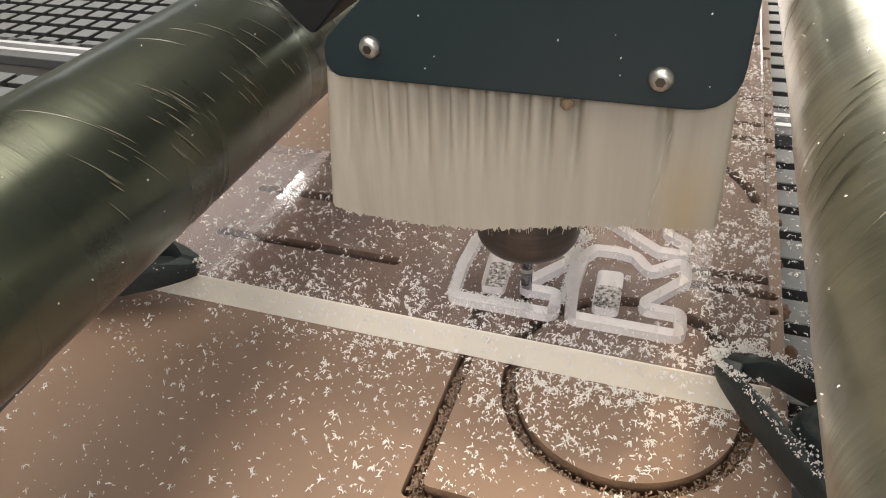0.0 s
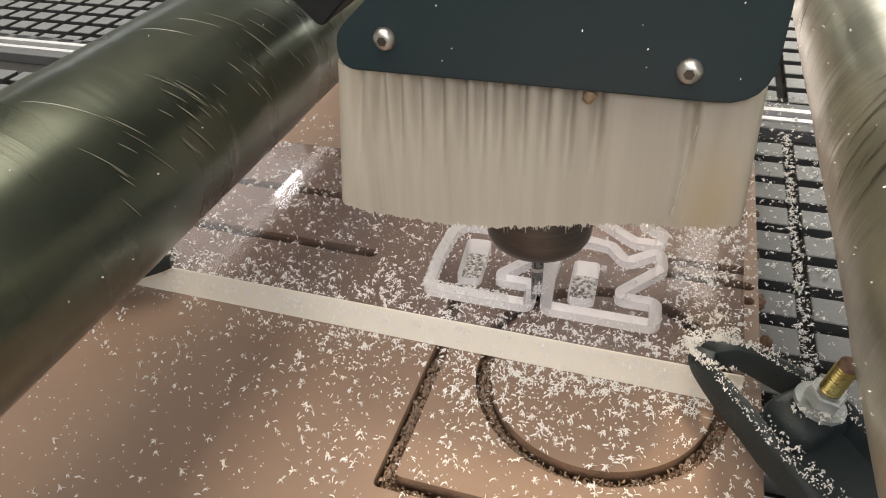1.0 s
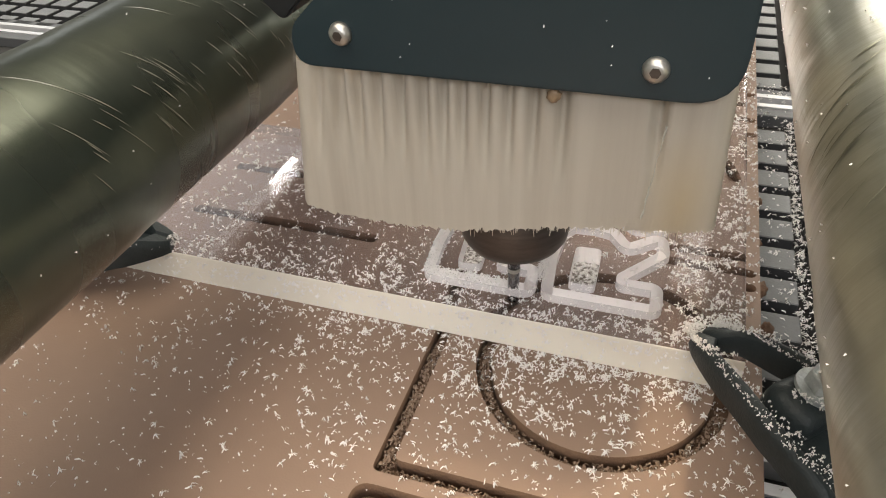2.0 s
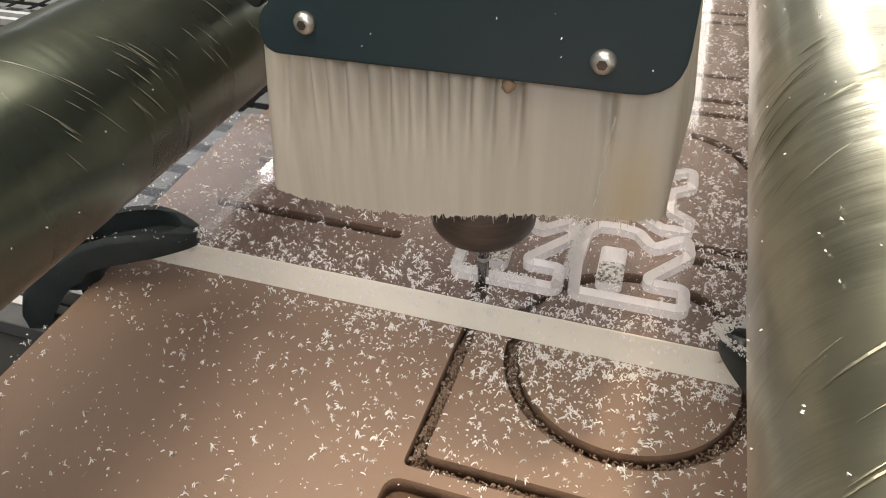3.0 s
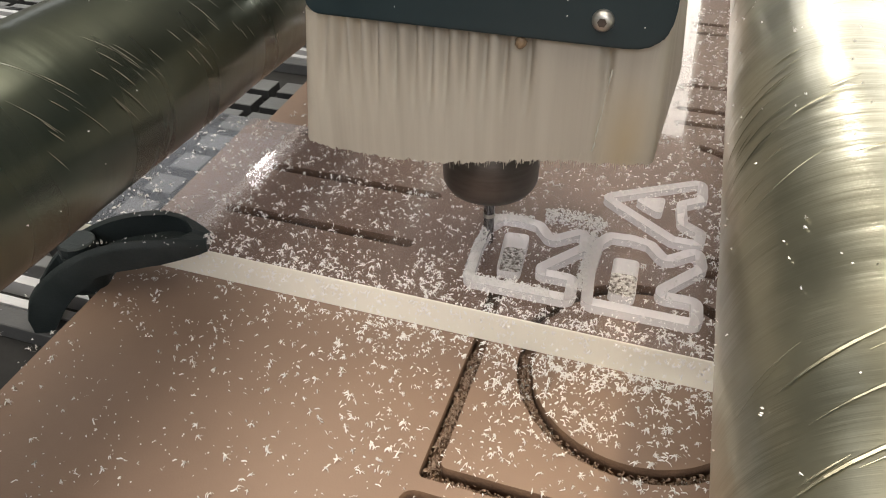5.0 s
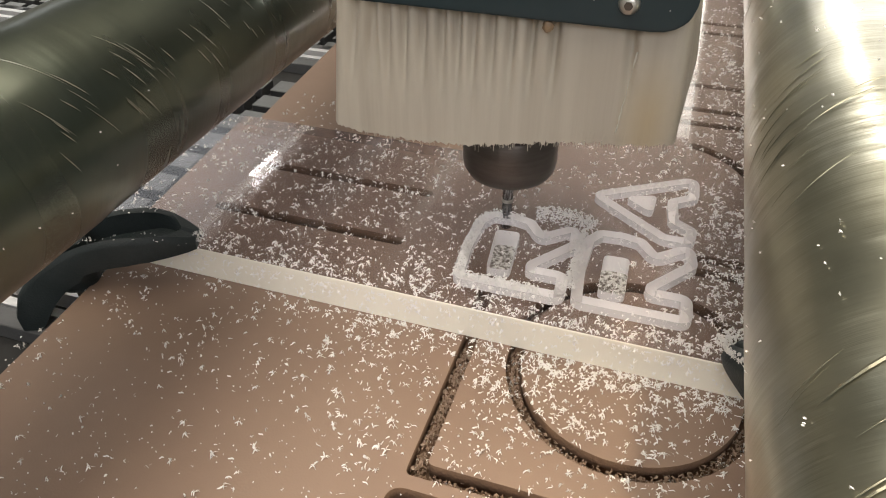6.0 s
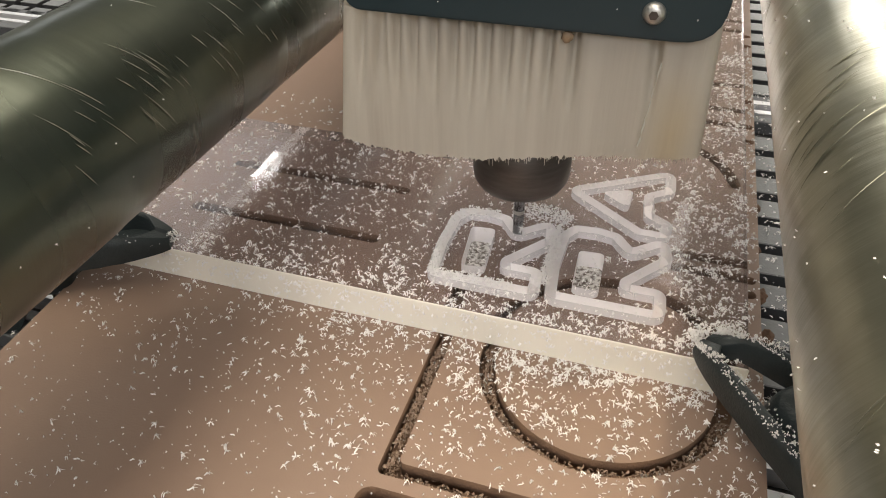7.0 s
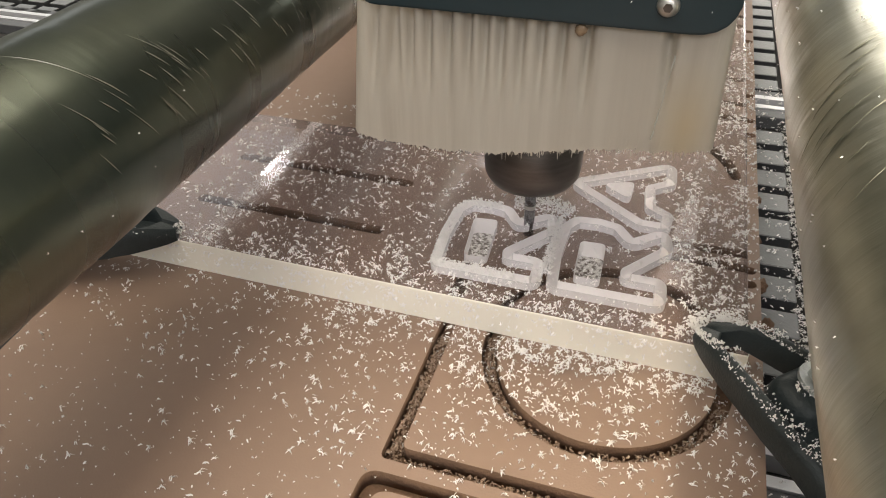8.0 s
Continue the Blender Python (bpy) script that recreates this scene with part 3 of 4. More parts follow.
# ---- clamps ----
def clamp(name, tip, stud, heel, stud_top, wide, spread, thick, lean, plated, label):
    """An arched nylon clamp: a long loop with a slot, its toe on the sheet and its heel on the table, with stud and nut."""
    thing = tagged(new(name), label, "clamp", group="clamps along the table")
    tip, heel, stud = Vector(tip), Vector(heel), Vector(stud)
    thing.location = (heel.x, heel.y, TOP)
    d = (heel - tip)
    length = d.length
    d.normalize()
    side = Vector((-d.y, d.x))
    bm = bmesh.new()
    n = 26

    at_stud = (stud - tip).dot(d) / length
    slot_end = at_stud - 0.02
    rim = 0.0043 if lean else 0.0030

    def along(s, rows):
        for k in range(len(rows) - 1):
            (a, u), (b, v) = rows[k], rows[k + 1]
            if s <= b:
                p, q = rows[max(0, k - 1)], rows[min(len(rows) - 1, k + 2)]
                m0, m1 = (v - p[1]) / (b - p[0]) * (b - a), (q[1] - u) / (q[0] - a) * (b - a)
                t = (s - a) / (b - a)
                return u * (2 * t ** 3 - 3 * t * t + 1) + m0 * (t ** 3 - 2 * t * t + t) + v * (3 * t * t - 2 * t ** 3) + m1 * (t ** 3 - t * t)
        return rows[-1][1]

    def profile(s):
        # underside and upper side along the clamp, s from 0 at the toe to 1 at the heel
        top = along(s, ((0, 0.0172), (0.15, 0.0215), (0.35, 0.0225), (0.55, 0.0200), (0.75, 0.0135), *(((0.9, 0.0010), (1.0, -0.0120)) if lean else ((0.90, 0.0050), (0.97, -0.0010), (1.0, -0.0065)))))
        low = along(s, ((0, 0.0130), (0.14, 0.0130), (0.30, 0.0122), (0.50, 0.0085), (0.68, 0.0025), (0.80, -0.0060), (0.90, TOP + 0.0004), (1.0, TOP + 0.0004)))
        return max(low, top - thick, TOP + 0.0004) if s < (0.86 if lean else 0.6) else max(low, TOP + 0.0004), top

    def half(s):
        return wide * min(1.0, max(0.0, s + 0.03) / spread) ** 0.42

    def inner(s):
        if s < 0.09 or s > 0.95:
            return None
        return min(half(s) - rim, (wide - rim) * math.sqrt(max(0.0, min((s - 0.09) / 0.10, (0.95 - s) / 0.05, 1))))
    stations = [k / n for k in range(n + 1)]
    for sign in (-1, 1):
        rows = []
        for s in stations:
            low, high = profile(s)
            o, i = half(s), inner(s) or 0.0
            c = tip + d * (s * length)
            ring = []
            for w, z in ((i, low), (o - 0.0004, low), (o, high - 0.0026), (o - 0.0006, high - 0.0011), (o - 0.0018, high), (i + 0.0010, high - 0.0001), (i, high - 0.0012)):
                p = c + side * sign * w
                ring.append(bm.verts.new((p.x, p.y, z)))
            rows.append(ring)
        for a, b in zip(rows, rows[1:]):
            for k in range(7):
                bm.faces.new((a[k], a[(k + 1) % 7], b[(k + 1) % 7], b[k]))
        bm.faces.new(rows[0])
        bm.faces.new(rows[-1])
    bmesh.ops.recalc_face_normals(bm, faces=bm.faces[:])
    body = smooth(under(thing, "clamp_body", bm, CLAMP))
    body.data.set_sharp_from_angle(angle=radians(75 if lean else 34))
    bm = bmesh.new()
    rows = []
    for k in range(13):
        s = slot_end + (0.96 - slot_end) * k / 12
        low, high = profile(s)
        c, w = tip + d * (s * length), (inner(s) or 0.0) + 0.0006
        rows.append([bm.verts.new((*(c + side * u), z)) for u, z in ((-w, low + 0.0004), (w, low + 0.0004), (w, max(low + 0.0012, high - 0.0075)), (-w, max(low + 0.0012, high - 0.0075)))])
    for a, b in zip(rows, rows[1:]):
        for k in range(4):
            bm.faces.new((a[k], a[(k + 1) % 4], b[(k + 1) % 4], b[k]))
    bm.faces.new(rows[0])
    bm.faces.new(rows[-1])
    bmesh.ops.recalc_face_normals(bm, faces=bm.faces[:])
    under(thing, "web", bm, CLAMP)
    if not lean:
        # a thin black plate lies under this one's slot
        bm = bmesh.new()
        rows = []
        for k in range(13):
            s = 0.085 + (slot_end - 0.085) * k / 12
            low = profile(s)[0]
            c, w = tip + d * (s * length), (inner(s) or 0.0) + 0.0006
            rows.append([bm.verts.new((*(c + side * u), z)) for u, z in ((-w, low + 0.0003), (w, low + 0.0003), (w, low + 0.0016), (-w, low + 0.0016))])
        for a, b in zip(rows, rows[1:]):
            for k in range(4):
                bm.faces.new((a[k], a[(k + 1) % 4], b[(k + 1) % 4], b[k]))
        bm.faces.new(rows[0])
        bm.faces.new(rows[-1])
        bmesh.ops.recalc_face_normals(bm, faces=bm.faces[:])
        under(thing, "slot_floor", bm, CLAMP)
    base = profile(at_stud)[1] - 0.0065
    at = Matrix.Translation((stud.x, stud.y, base)) @ Matrix.Rotation(radians(lean), 4, "Y") @ Matrix.Translation((0, 0, -base))
    if not lean:
        base -= 0.0040
    bm = box(-0.0082, 0.0070, -wide + 0.0036, wide - 0.0036, -0.010, 0.0062, 0.0050, segments=4)
    bm.transform(at @ Matrix.Translation((0, 0, base)) @ Matrix.Rotation(math.atan2(d.y, d.x), 4, "Z"))
    smooth(under(thing, "saddle", bm, CLAMP))
    seat, big = base + 0.0064, 1.0 if lean else 1.3
    for name2, prof, n2, m2 in (("washer", [(0.0066, seat), (0.0066, seat + 0.0012)], 32, plated),
                                ("nut", [(0.0045 * big, seat + 0.0014), (0.0049 * big, seat + 0.002), (0.0049 * big, seat + 0.0050), (0.0044 * big, seat + 0.0056)], 6 if lean else 14, plated)):
        bm = lathe(prof, n2)
        bm.transform(at)
        under(thing, name2, bm, m2)
    z, prof = base - 0.004 if lean else TOP - 0.006, []
    while z < stud_top - 0.0026:
        prof += [(0.0028, z + 0.0003), (0.0024, z + 0.0007)]
        z += 0.0009
    bm = lathe(prof, 20)
    bm.transform(at)
    under(thing, "stud", bm, BRASS if lean else NUT, "yellow zinc threaded stud" if lean else "dark threaded stud")
    bm = lathe([(0.0025, stud_top - 0.0026), (0.0024, stud_top - 0.0008), (0.0016, stud_top)], 20)
    bm.transform(at)
    under(thing, "stud_end", bm, RUST if lean else NUT)
    return thing


clamp("clamp", (0.0945, -0.0155), (0.1222, -0.0350), (0.1500, -0.0670), 0.0385, 0.0150, 0.50, 0.0098, 12, ZINC, "black arched clamp, toe on the acrylic edge, crusted with white chips")
clamp("clamp", (-0.0865, -0.0165), (-0.1290, -0.0336), (-0.1480, -0.0420), 0.0150, 0.0110, 0.26, 0.011, 0, CLAMP, "black arched clamp, toe on the acrylic edge, dusted with chips")
heap("clamp_chips", [(0.0905, -0.0200), (0.0915, -0.015), (0.097, -0.012), (0.104, -0.009)], 0.0045, T + 0.0075, 8, "white chips caked on the clamp's toe", T)
heap("clamp_chips", [(-0.0868, -0.0190), (-0.0850, -0.0150)], 0.0018, T + 0.005, 9, "white chips caked on the clamp's toe", T)

spots = []
for _ in range(1000):
    s, side_at = 0.01 + 0.8 * rng.random() ** 1.4, rng.choice((-1, 1)) * rng.uniform(0.60, 1.0)
    k = 0.0150 * min(1.0, (s + 0.03) / 0.50) ** 0.42 * side_at
    x, y = 0.0945 + 0.0555 * s + 0.680 * k, -0.0155 - 0.0515 * s + 0.733 * k
    spots.append((Vector((x, y, 0.0172 + 0.0045 * min(1, s / 0.15) - 0.010 * max(0, s - 0.40))), UP, SIDE))
for _ in range(46):
    s, side_at = rng.uniform(0.02, 0.6), rng.choice((-1, 1)) * rng.uniform(0.0065, 0.0108)
    x, y = -0.0865 - 0.0615 * s, -0.0165 - 0.0255 * s
    spots.append((Vector((x - 0.383 * side_at, y + 0.924 * side_at, 0.0175 + 0.0045 * min(1, s / 0.2) - 0.006 * max(0, s - 0.45))), UP, SIDE))
shavings("clamp_dusting", spots, "white chips lying on the black clamps", 15, 0.0003, 0.0015, None, 0.10, 0.0004)
heap("nut_chips", [(0.1160, -0.0375), (0.1195, -0.0405), (0.1250, -0.0405), (0.1280, -0.0370)], 0.0026, 0.0235, 10, "white chips round the clamp nut", 0.0195, 0.00013)

# ---- the spindle head ----
head = tagged(new("spindle_head"), "router spindle with dark dust shoe and cream brush skirt", "spindle head")
SHOE = 0.1042
plate_outline = [(-0.0388, SHOE), (0.0525, SHOE), (0.0525, 0.175), (-0.027, 0.175), (-0.024, 0.1265), (-0.0388, 0.1125)]


def front_face(points, radii, y0, y1):
    pts = []
    for i, p in enumerate(points):
        if radii[i]:
            p2, a, b = Vector(p), Vector(points[i - 1]), Vector(points[(i + 1) % len(points)])
            u, v = (a - p2).normalized() * radii[i], (b - p2).normalized() * radii[i]
            for k in range(7):
                t = k / 6
                pts.append((p2 + u) * (1 - t) ** 2 + p2 * 2 * t * (1 - t) + (p2 + v) * t ** 2)
        else:
            pts.append(Vector(p))
    bm = bmesh.new()
    near = [bm.verts.new((p.x, y0, p.y)) for p in pts]
    far = [bm.verts.new((p.x, y1, p.y)) for p in pts]
    bm.faces.new(near)
    bm.faces.new(far[::-1])
    for i in range(len(pts)):
        j = (i + 1) % len(pts)
        bm.faces.new((near[i], far[i], far[j], near[j]))
    bmesh.ops.recalc_face_normals(bm, faces=bm.faces[:])
    bmesh.ops.bevel(bm, geom=[e for e in bm.edges if abs(e.verts[0].co.y - y0) < 1e-6 and abs(e.verts[1].co.y - y0) < 1e-6], offset=0.0006, segments=2, affect="EDGES")
    return bm


face = part("front_plate", front_face(plate_outline, (0.0045, 0.010, 0, 0, 0.002, 0.003), -0.047, -0.044), PLATE, head, "dark blue-black painted plate")
for x, z in ((-0.0268, 0.1122), (0.0368, 0.1105)):
    bm = lathe([(0.0001, -0.0018), (0.0014, -0.0018), (0.0020, -0.0014), (0.0024, -0.0008), (0.0026, 0.0)], 28, "y")
    bm.transform(Matrix.Translation((x, -0.047, z)))
    screw = smooth(part("screw", bm, STEEL, face, "domed stainless socket screw"))
    bm = lathe([(0.0011, -0.00195), (0.0010, -0.0012)], 6, "y")
    bm.transform(Matrix.Translation((x, -0.0469, z)))
    part("socket", bm, NUT, screw)
part("shoe_body", box(-0.026, 0.0515, -0.0438, 0.045, SHOE + 0.001, 0.175, 0.002), PLATE, head)
part("side_bracket", front_face([(-0.078, 0.124), (-0.0565, 0.1025), (-0.0385, 0.121), (-0.030, 0.175), (-0.078, 0.175)], (0, 0.003, 0, 0, 0), -0.020, 0.03), BLACK, head, "black bracket beside the dust shoe")
smooth(part("collet_nut", lathe([(0.0040, 0.0310), (0.0118, 0.0314), (0.0149, 0.0328), (0.0163, 0.0352), (0.0167, 0.0380), (0.0167, 0.0500), (0.0155, 0.0515)], 64), NUT, head, "dark steel collet nut"))
part("spindle_nose", lathe([(0.0150, 0.0516), (0.0150, 0.0600), (0.0245, 0.0620), (0.0245, 0.140)], 48), NUT, head)
bit = smooth(part("cutter_bit", lathe([(0.0003, 0.0008), (0.0019, 0.0012), (0.0019, 0.0192), (0.00175, 0.0194), (0.00175, 0.0199), (0.0020, 0.0201), (0.0020, 0.0312)], 24), BIT, head, "thin carbide cutter"))


part("bright_ring", lathe([(0.00205, 0.0186), (0.00212, 0.0188), (0.00212, 0.0199), (0.00205, 0.0201)], 24), STEEL, bit)


def skirt():
    """Brush skirt: bundles of bristles round a rounded rectangle, ragged at the tips."""
    r = random.Random(21)
    path = anticlockwise(rounded([Vector(p) for p in ((-0.0425, -0.0445), (0.0525, -0.0445), (0.0525, 0.044), (-0.0425, 0.044))], 0.006, 8))
    dense = []
    for a, b in zip(path, path[1:] + path[:1]):
        k = max(1, int((b - a).length / 0.0006))
        dense += [a.lerp(b, i / k) for i in range(k)]
    n = len(dense)
    norm = [Vector(((dense[(i + 1) % n] - dense[i - 1]).y, -(dense[(i + 1) % n] - dense[i - 1]).x)).normalized() for i in range(n)]
    bm = bmesh.new()
    slits = [-0.0360 + 0.0049 * k + r.gauss(0, 0.0004) for k in range(11)] + [0.0195, 0.0385]
    gap = []
    for q in dense:
        depth = 0.0
        for c in slits:
            depth = max(depth, 0.0046 * math.exp(-((q.x - c) / 0.0011) ** 2))
        gap.append(depth if q.y < 0 else 0.0)
    rows = 9
    layers = []
    length = [r.gauss(0, 0.00035) for _ in range(n)]
    wave = [0.0012 * math.sin(i * 0.045) + 0.0008 * math.sin(i * 0.021 + 1) for i in range(n)]
    for k in range(rows):
        t = k / (rows - 1)
        row = []
        for i in range(n):
            fade = max(0.0, 1 - t * 1.5)
            out = -gap[i] * fade + 0.0012 * t * math.sin(i * 0.03)
            worn = 0.0074 * max(0.0, dense[i].x / 0.052) ** 1.3
            tuck = 0.007 * min(1.0, max(0.0, (dense[i].x - 0.041) / 0.006)) * (1 - t)
            z = SHOE - 0.0004 + tuck - t * (0.0377 - worn + length[i] + wave[i])
            p = dense[i] + norm[i] * (out - 0.0004) - Vector((0.0040 * t if dense[i].x < -0.03 else -0.0026 * t * max(0.0, dense[i].x / 0.0525) ** 3, 0))
            row.append(bm.verts.new((p.x, p.y, z)))
        layers.append(row)
    for a, b in zip(layers, layers[1:]):
        for i in range(n):
            bm.faces.new((a[i], a[(i + 1) % n], b[(i + 1) % n], b[i]))
    inner = []
    for k in (0, rows - 1):
        inner.append([bm.verts.new((dense[i].x - norm[i].x * 0.006, dense[i].y - norm[i].y * 0.006, layers[k][i].co.z)) for i in range(n)])
    for i in range(n):
        bm.faces.new((inner[0][i], inner[1][i], inner[1][(i + 1) % n], inner[0][(i + 1) % n]))
    # single bristles that hang below the bundles
    tips = bmesh.new()
    for i in range(0, n):
        for _ in range(7):
            q = dense[i] - norm[i] * r.uniform(0.0005, 0.006)
            t = Vector((-norm[i].y, norm[i].x)) * r.uniform(0.00009, 0.0002)
            z0 = layers[-1][i].co.z + 0.003
            z1 = layers[-1][i].co.z - abs(r.gauss(0, 0.0011))
            lean = Vector((r.gauss(0, 0.0004), r.gauss(0, 0.0004)))
            a, b = tips.verts.new((q.x - t.x, q.y - t.y, z0)), tips.verts.new((q.x + t.x, q.y + t.y, z0))
            c, d = tips.verts.new((q.x + lean.x + t.x * 0.4, q.y + lean.y + t.y * 0.4, z1)), tips.verts.new((q.x + lean.x - t.x * 0.4, q.y + lean.y - t.y * 0.4, z1))
            tips.faces.new((a, b, c, d))
    return bm, tips


bundles, tips = skirt()
spots = [(Vector((rng.uniform(-0.036, 0.05), -0.0473, rng.uniform(0.107, 0.13))), Vector((0, -1, 0)), SIDE) for _ in range(11)]
shavings("plate_specks", spots, "tiny pale specks on the dark plate", 16, 0.0002, 0.0007, head, 0.0, 0.0003)
smooth(part("brush_skirt", bundles, BRISTLE, head, "cream nylon bristles hanging in bundles"))
tagged(part("bristle_fringe", tips, BRISTLE, head), kind="stuff")
# a thin ragged ribbon, added to stand for glints along a seam
bm, torn = bmesh.new(), random.Random(51)
edge = [(0.0402 - 0.0022 * k / 15 + torn.gauss(0, 0.00007), 0.0985 - 0.0225 * k / 15, max(0.00003, torn.gauss(0.00010, 0.00009))) for k in range(16)]
rows = [[bm.verts.new((x + dx * w, y, z)) for dx, y in ((-1, -0.0449), (0, -0.0455), (1, -0.0449))] for x, z, w in edge]
for low, high in zip(rows, rows[1:]):
    for k in (0, 1):
        bm.faces.new((low[k], low[k + 1], high[k + 1], high[k]))
part("glint_seam", bm, GLINT, head, "ragged pale seam of glints in the brush")
bm = bmesh.new()
bmesh.ops.create_icosphere(bm, subdivisions=3, radius=1)
for v in bm.verts:
    v.co *= 1 + 0.35 * noise.noise(v.co * 2.2)
bm.transform(Matrix.Translation((0.0178, -0.0452, SHOE - 0.0018)) @ Matrix.Diagonal((0.0014, 0.0008, 0.0015, 1)))
smooth(part("glue_blob", bm, GLUE, head, "brownish blob of dried glue"))

# ---- rollers ----
ROLL_X, ROLL_Z, ROLL_R = 0.0923, 0.0861, 0.0243


def roller(film, label):
    thing = tagged(new("pressure_roller"), label, "roller", group="rollers beside the head")
    n = 96
    bm = bmesh.new()
    rings = []
    ys = [-0.33 + 0.004 * k for k in range(233)]
    for y in ys:
        # overlapping turns of film step the surface a little
        step = 0.00022 * ((y * 14.0) % 1.0)
        ring = []
        for i in range(n):
            a = 2 * math.pi * i / n
            rr = ROLL_R + step + 0.00012 * math.sin(3 * a + y * 30)
            ring.append(bm.verts.new((rr * math.cos(a), y + 0.004 * math.sin(a), rr * math.sin(a))))
        rings.append(ring)
    for a, b in zip(rings, rings[1:]):
        for i in range(n):
            bm.faces.new((a[i], b[i], b[(i + 1) % n], a[(i + 1) % n]))
    bm.faces.new(rings[0])
    bm.faces.new(rings[-1])
    bmesh.ops.recalc_face_normals(bm, faces=bm.faces[:])
    smooth(part("wrapped_tube", bm, film, thing))
    for y in (-0.345, 0.598):
        part("end_pin", lathe([(0.008, y - 0.02), (0.008, y + 0.02)], 24, "y"), STEEL, thing)
    return thing


roller_l = roller(FILM_DARK, "dark green film-wrapped steel pressure roller, scratched")
roller_r = roller(FILM_PALE, "khaki film-wrapped steel pressure roller, dusted with chips")
spots = []
for _ in range(230):
    a, y = rng.uniform(1.2, 3.4), rng.uniform(-0.2, 0.3)
    up = Vector((math.cos(a), 0, math.sin(a)))
    spots.append((up * ROLL_R + Vector((0, y, 0)), up, Vector((0, 1, 0))))
shavings("roller_dusting", spots, "white chips stuck to the film", 31, 0.0003, 0.0009, roller_r, 0.08, 0.0005)
spots = []
for _ in range(50):
    a, y = rng.uniform(-0.3, 1.6), rng.uniform(-0.2, 0.3)
    up = Vector((math.cos(a), 0, math.sin(a)))
    spots.append((up * ROLL_R + Vector((0, y, 0)), up, Vector((0, 1, 0))))
shavings("roller_dusting", spots, "white chips stuck to the film", 32, 0.00025, 0.0006, roller_l, 0.0, 0.0003)

def wrinkles(thing, seed, count, a0, a1, y0, y1, long, wide, film, rise=1.3, drift=0.0006):
    """Thin raised folds in the film, running nearly round the roller."""
    r = random.Random(seed)
    verts, faces = [], []
    for _ in range(count):
        a, y, span, w, helix = r.uniform(a0, a1), r.uniform(y0, y1), long[0] + (long[1] - long[0]) * r.random() ** 2, r.uniform(*wide), r.gauss(-0.006, drift)
        base, n = len(verts), 10
        for k in range(n + 1):
            t = k / n
            b, thick = a + span * (t - 0.5), w * math.sin(math.pi * min(0.97, max(0.03, t)))
            c = y + helix * (t - 0.5) * span * 2
            for dy, h in ((-thick, 0.0001), (0, 0.0001 + thick * rise), (thick, 0.0001)):
                rr = ROLL_R + 0.0002 + h
                verts.append((rr * math.cos(b), c + dy, rr * math.sin(b)))
        for k in range(n):
            for m in (0, 1):
                q = base + 3 * k + m
                faces.append((q, q + 1, q + 4, q + 3))
    me = bpy.data.meshes.new("film_folds")
    me.from_pydata(verts, [], faces)
    me.materials.append(film)
    ob = new("film_folds", me)
    ob.parent = thing
    return tagged(ob, "pale folds in the wrapped film", kind="stuff")


wrinkles(roller_l, 41, 26, 0.5, 1.3, -0.14, 0.22, (0.4, 1.3), (0.00006, 0.00014), FOLD)
wrinkles(roller_l, 43, 46, 0.15, 0.75, -0.09, 0.03, (0.15, 0.5), (0.00007, 0.00017), FOLD)
wrinkles(roller_l, 45, 44, 0.45, 1.2, 0.0, 0.14, (0.35, 1.1), (0.00006, 0.00016), FOLD)
wrinkles(roller_r, 42, 80, 1.2, 2.8, -0.15, 0.25, (0.2, 1.2), (0.0001, 0.0004), FILM_PALE, 0.4)
wrinkles(roller_r, 44, 6, 1.6, 2.2, -0.135, -0.105, (0.6, 1.2), (0.0003, 0.0007), FILM_PALE, 0.22)

# ---- the gantry ----
gantry = tagged(new("gantry"), "dark steel gantry beam with a short white light strip", "gantry")
part("beam", box(-0.264, -0.205, -0.5, 0.95, 0.176, 0.30, 0.004), PLATE, gantry)
# no lamp: this bar glows to give the long dim streak on the sheet
gleam_bar = part("rail_gleam", box(-0.2715, -0.2636, 0.150, 0.385, 0.1750, 0.1830, 0.001), GLEAM, gantry, "long rail edge, its dim gleam made by glowing")
part("lamp_strip", box(-0.2703, -0.2648, 0.257, 0.299, 0.1733, 0.1749, 0.0004), TUBE, gleam_bar, "short bright lit length of the strip")
for y in (-0.465, 0.915):
    part("leg", box(-0.258, -0.212, y - 0.02, y + 0.02, TOP + 0.0008, 0.1775), PLATE, gantry)

# ---- grid tiles of the table, last ----
PITCH, GAP = 0.0205, 0.0054
bm = box(-(PITCH - GAP) / 2, (PITCH - GAP) / 2, -(PITCH - GAP) / 2 + 0.0012, (PITCH - GAP) / 2, 0, 0.007, 0.0004, segments=1)
tile_mesh = bpy.data.meshes.new("tile")
bm.to_mesh(tile_mesh)
bm.free()
tile_mesh.materials.append(TILE)
tile_mesh.materials.append(TILE_SIDE)
# tops keep the tile grey, all other faces take the painted shade
for f in tile_mesh.polygons:
    f.material_index = 0 if f.normal.z > 0.5 else 1
near_tiles, far_tiles = [], []
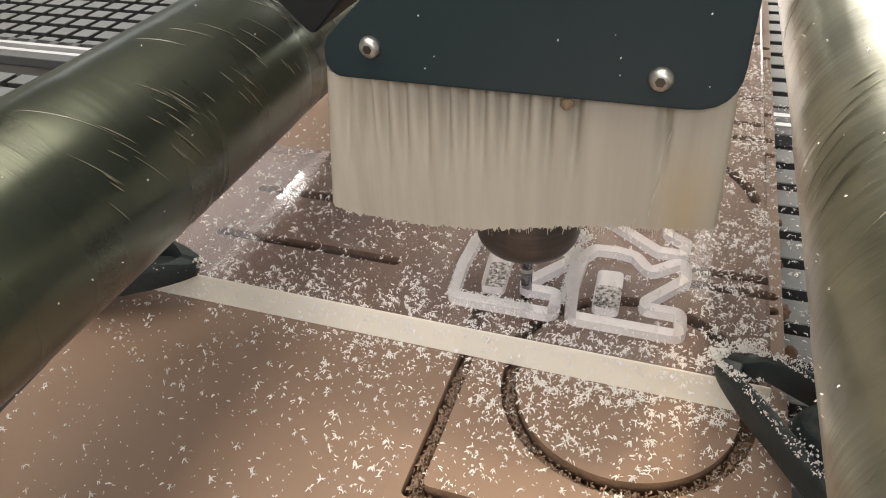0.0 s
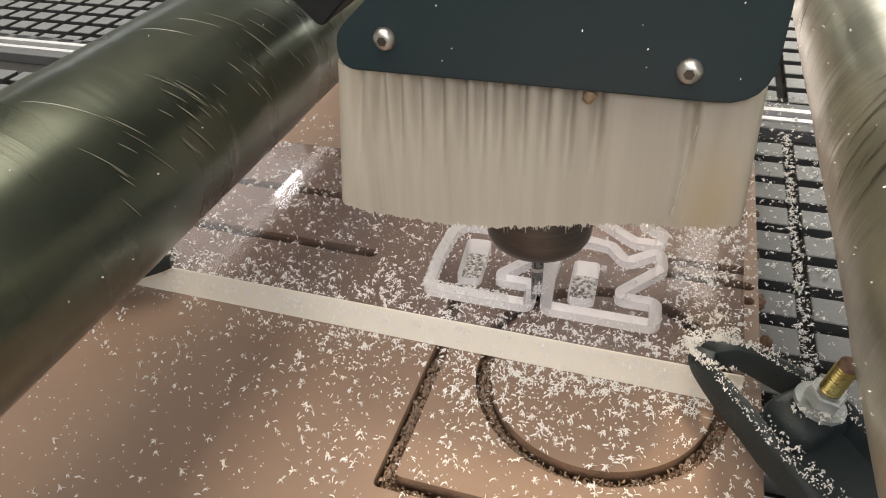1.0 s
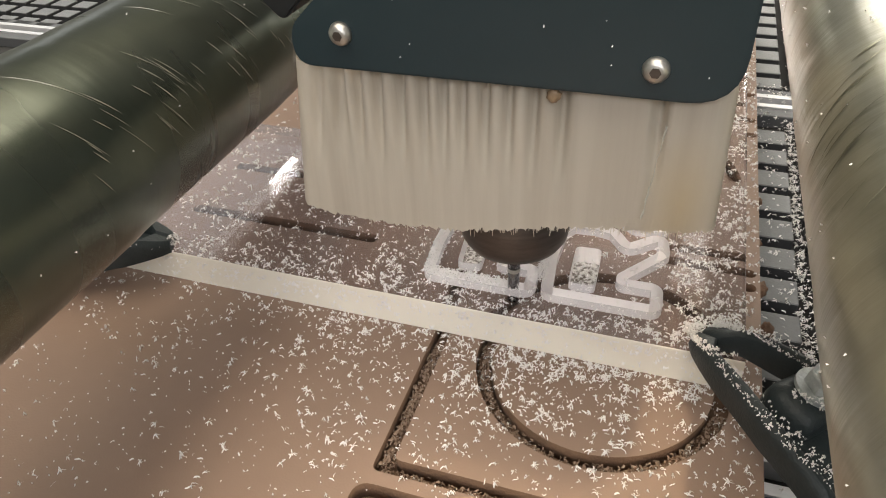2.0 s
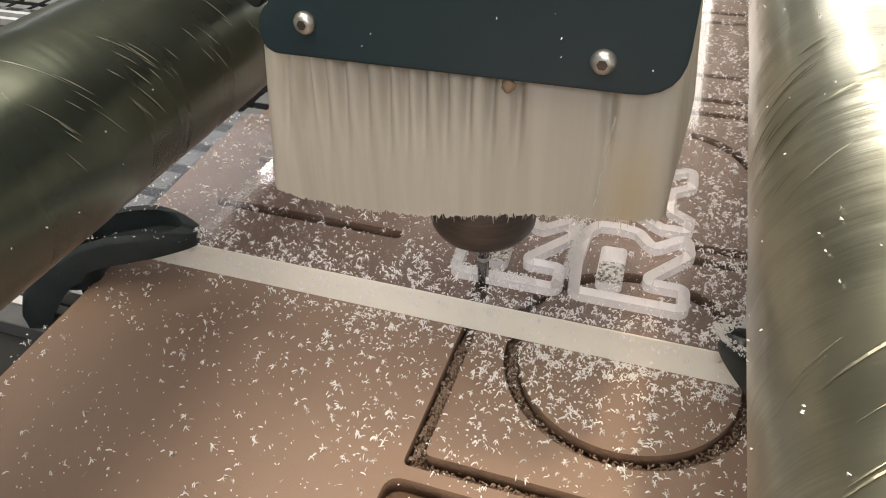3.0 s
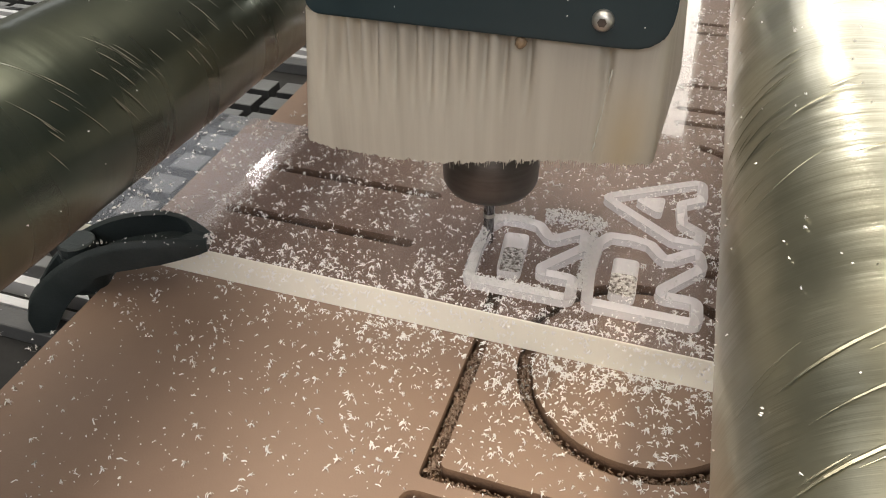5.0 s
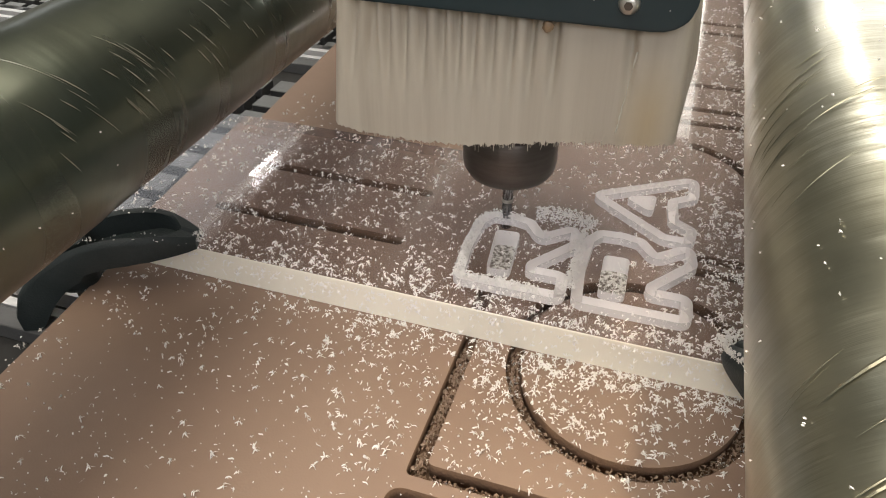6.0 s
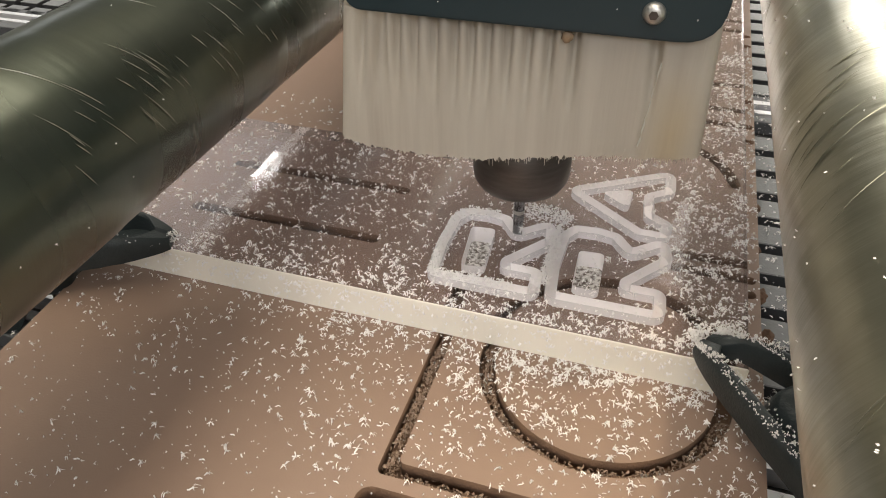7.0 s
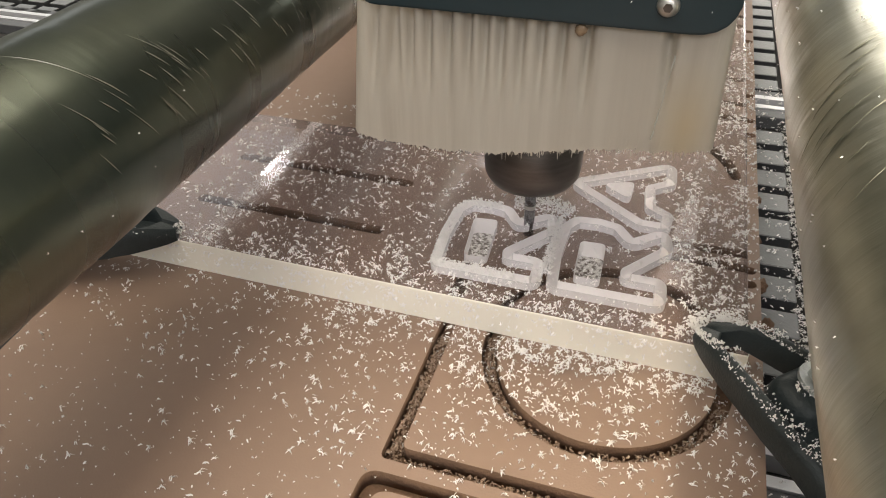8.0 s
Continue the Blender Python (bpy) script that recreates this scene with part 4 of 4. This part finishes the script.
for low, high in zip(RAILS, RAILS[1:]):
    y = low + HALF + 0.002 + (PITCH - GAP) / 2
    while y + (PITCH - GAP) / 2 < high - HALF:
        for c in range(-42, 18):
            x = 0.134 + PITCH * (c + 0.5)
            if x < -0.72:
                continue
            hidden = LEFT + 0.012 < x < RIGHT - 0.012
            if hidden:
                continue
            near = (0.1 < x < 0.2 and -0.12 < y < 0.36) or (-0.26 < x < -0.1 and -0.08 < y < 0.30)
            place = (x - 0.0105, y - 0.0095) if x < LEFT + 0.02 else (x, y)
            (near_tiles if near and len(near_tiles) < 300 else far_tiles).append(place)
        y += PITCH
for x, y in near_tiles:
    ob = new("tile", tile_mesh)
    ob.parent = table
    ob.location = (x, y, 0.9 + TOP - 0.007)
bm = bmesh.new()
src = bmesh.new()
src.from_mesh(tile_mesh)
verts, faces = [], []
base_v, base_f = [v.co.copy() for v in src.verts], [[v.index for v in f.verts] for f in src.faces]
src.free()
bm.free()
for x, y in far_tiles:
    k = len(verts)
    verts += [(v.x + x, v.y + y, v.z + TOP - 0.007) for v in base_v]
    faces += [[k + i for i in f] for f in base_f]
me = bpy.data.meshes.new("far_tiles")
me.from_pydata(verts, [], faces)
me.materials.append(TILE_FAR)
me.materials.append(TILE_SIDE)
me.polygons.foreach_set("material_index", [f.material_index for f in tile_mesh.polygons] * len(far_tiles))
ob = tagged(new("far_tiles", me), "grey tiles of the table grid", kind="stuff")
ob.parent = table
ob.location = (0, 0, 0.9)

# ---- what moves ----
# seconds, and the cutter's place on the sheet
TRACK = [(0.0, 0.0296, 0.0066), (0.3, 0.0345, 0.0066), (0.5, 0.0378, 0.0065), (0.7, 0.0402, 0.0064), (1.0, 0.0418, 0.0052), (1.5, 0.0423, -0.0012),
         (1.8, 0.0390, -0.0046), (2.8, 0.0212, -0.0050), (3.0, 0.0164, -0.0053), (3.2, 0.0126, -0.0052), (3.5, 0.0070, -0.0046), (4.0, 0.0050, -0.0020),
         (4.5, 0.0048, 0.0100), (4.7, 0.0052, 0.0155), (5.3, 0.0062, 0.0310), (5.8, 0.0099, 0.0354), (6.0, 0.0133, 0.0350), (6.2, 0.0178, 0.0345), (6.5, 0.0233, 0.0340),
         (7.0, 0.0282, 0.0294), (7.4, 0.0290, 0.0256), (7.6, 0.0294, 0.0252), (8.0, 0.0319, 0.0277)]


def motions():
    walk(head, [(t, pose(x, y, 0)) for t, x, y in TRACK])
    for thing, shift, skew in ((roller_l, -ROLL_X, 0.6), (roller_r, ROLL_X, 0.35)):
        lever = 0.09 * math.sin(radians(skew))
        walk(thing, [(t, pose(x + shift + lever, 0, ROLL_Z, rz=skew)) for t, x, y in TRACK])
    walk(gantry, [(t, pose(x, 0, 0)) for t, x, y in TRACK])


motions()
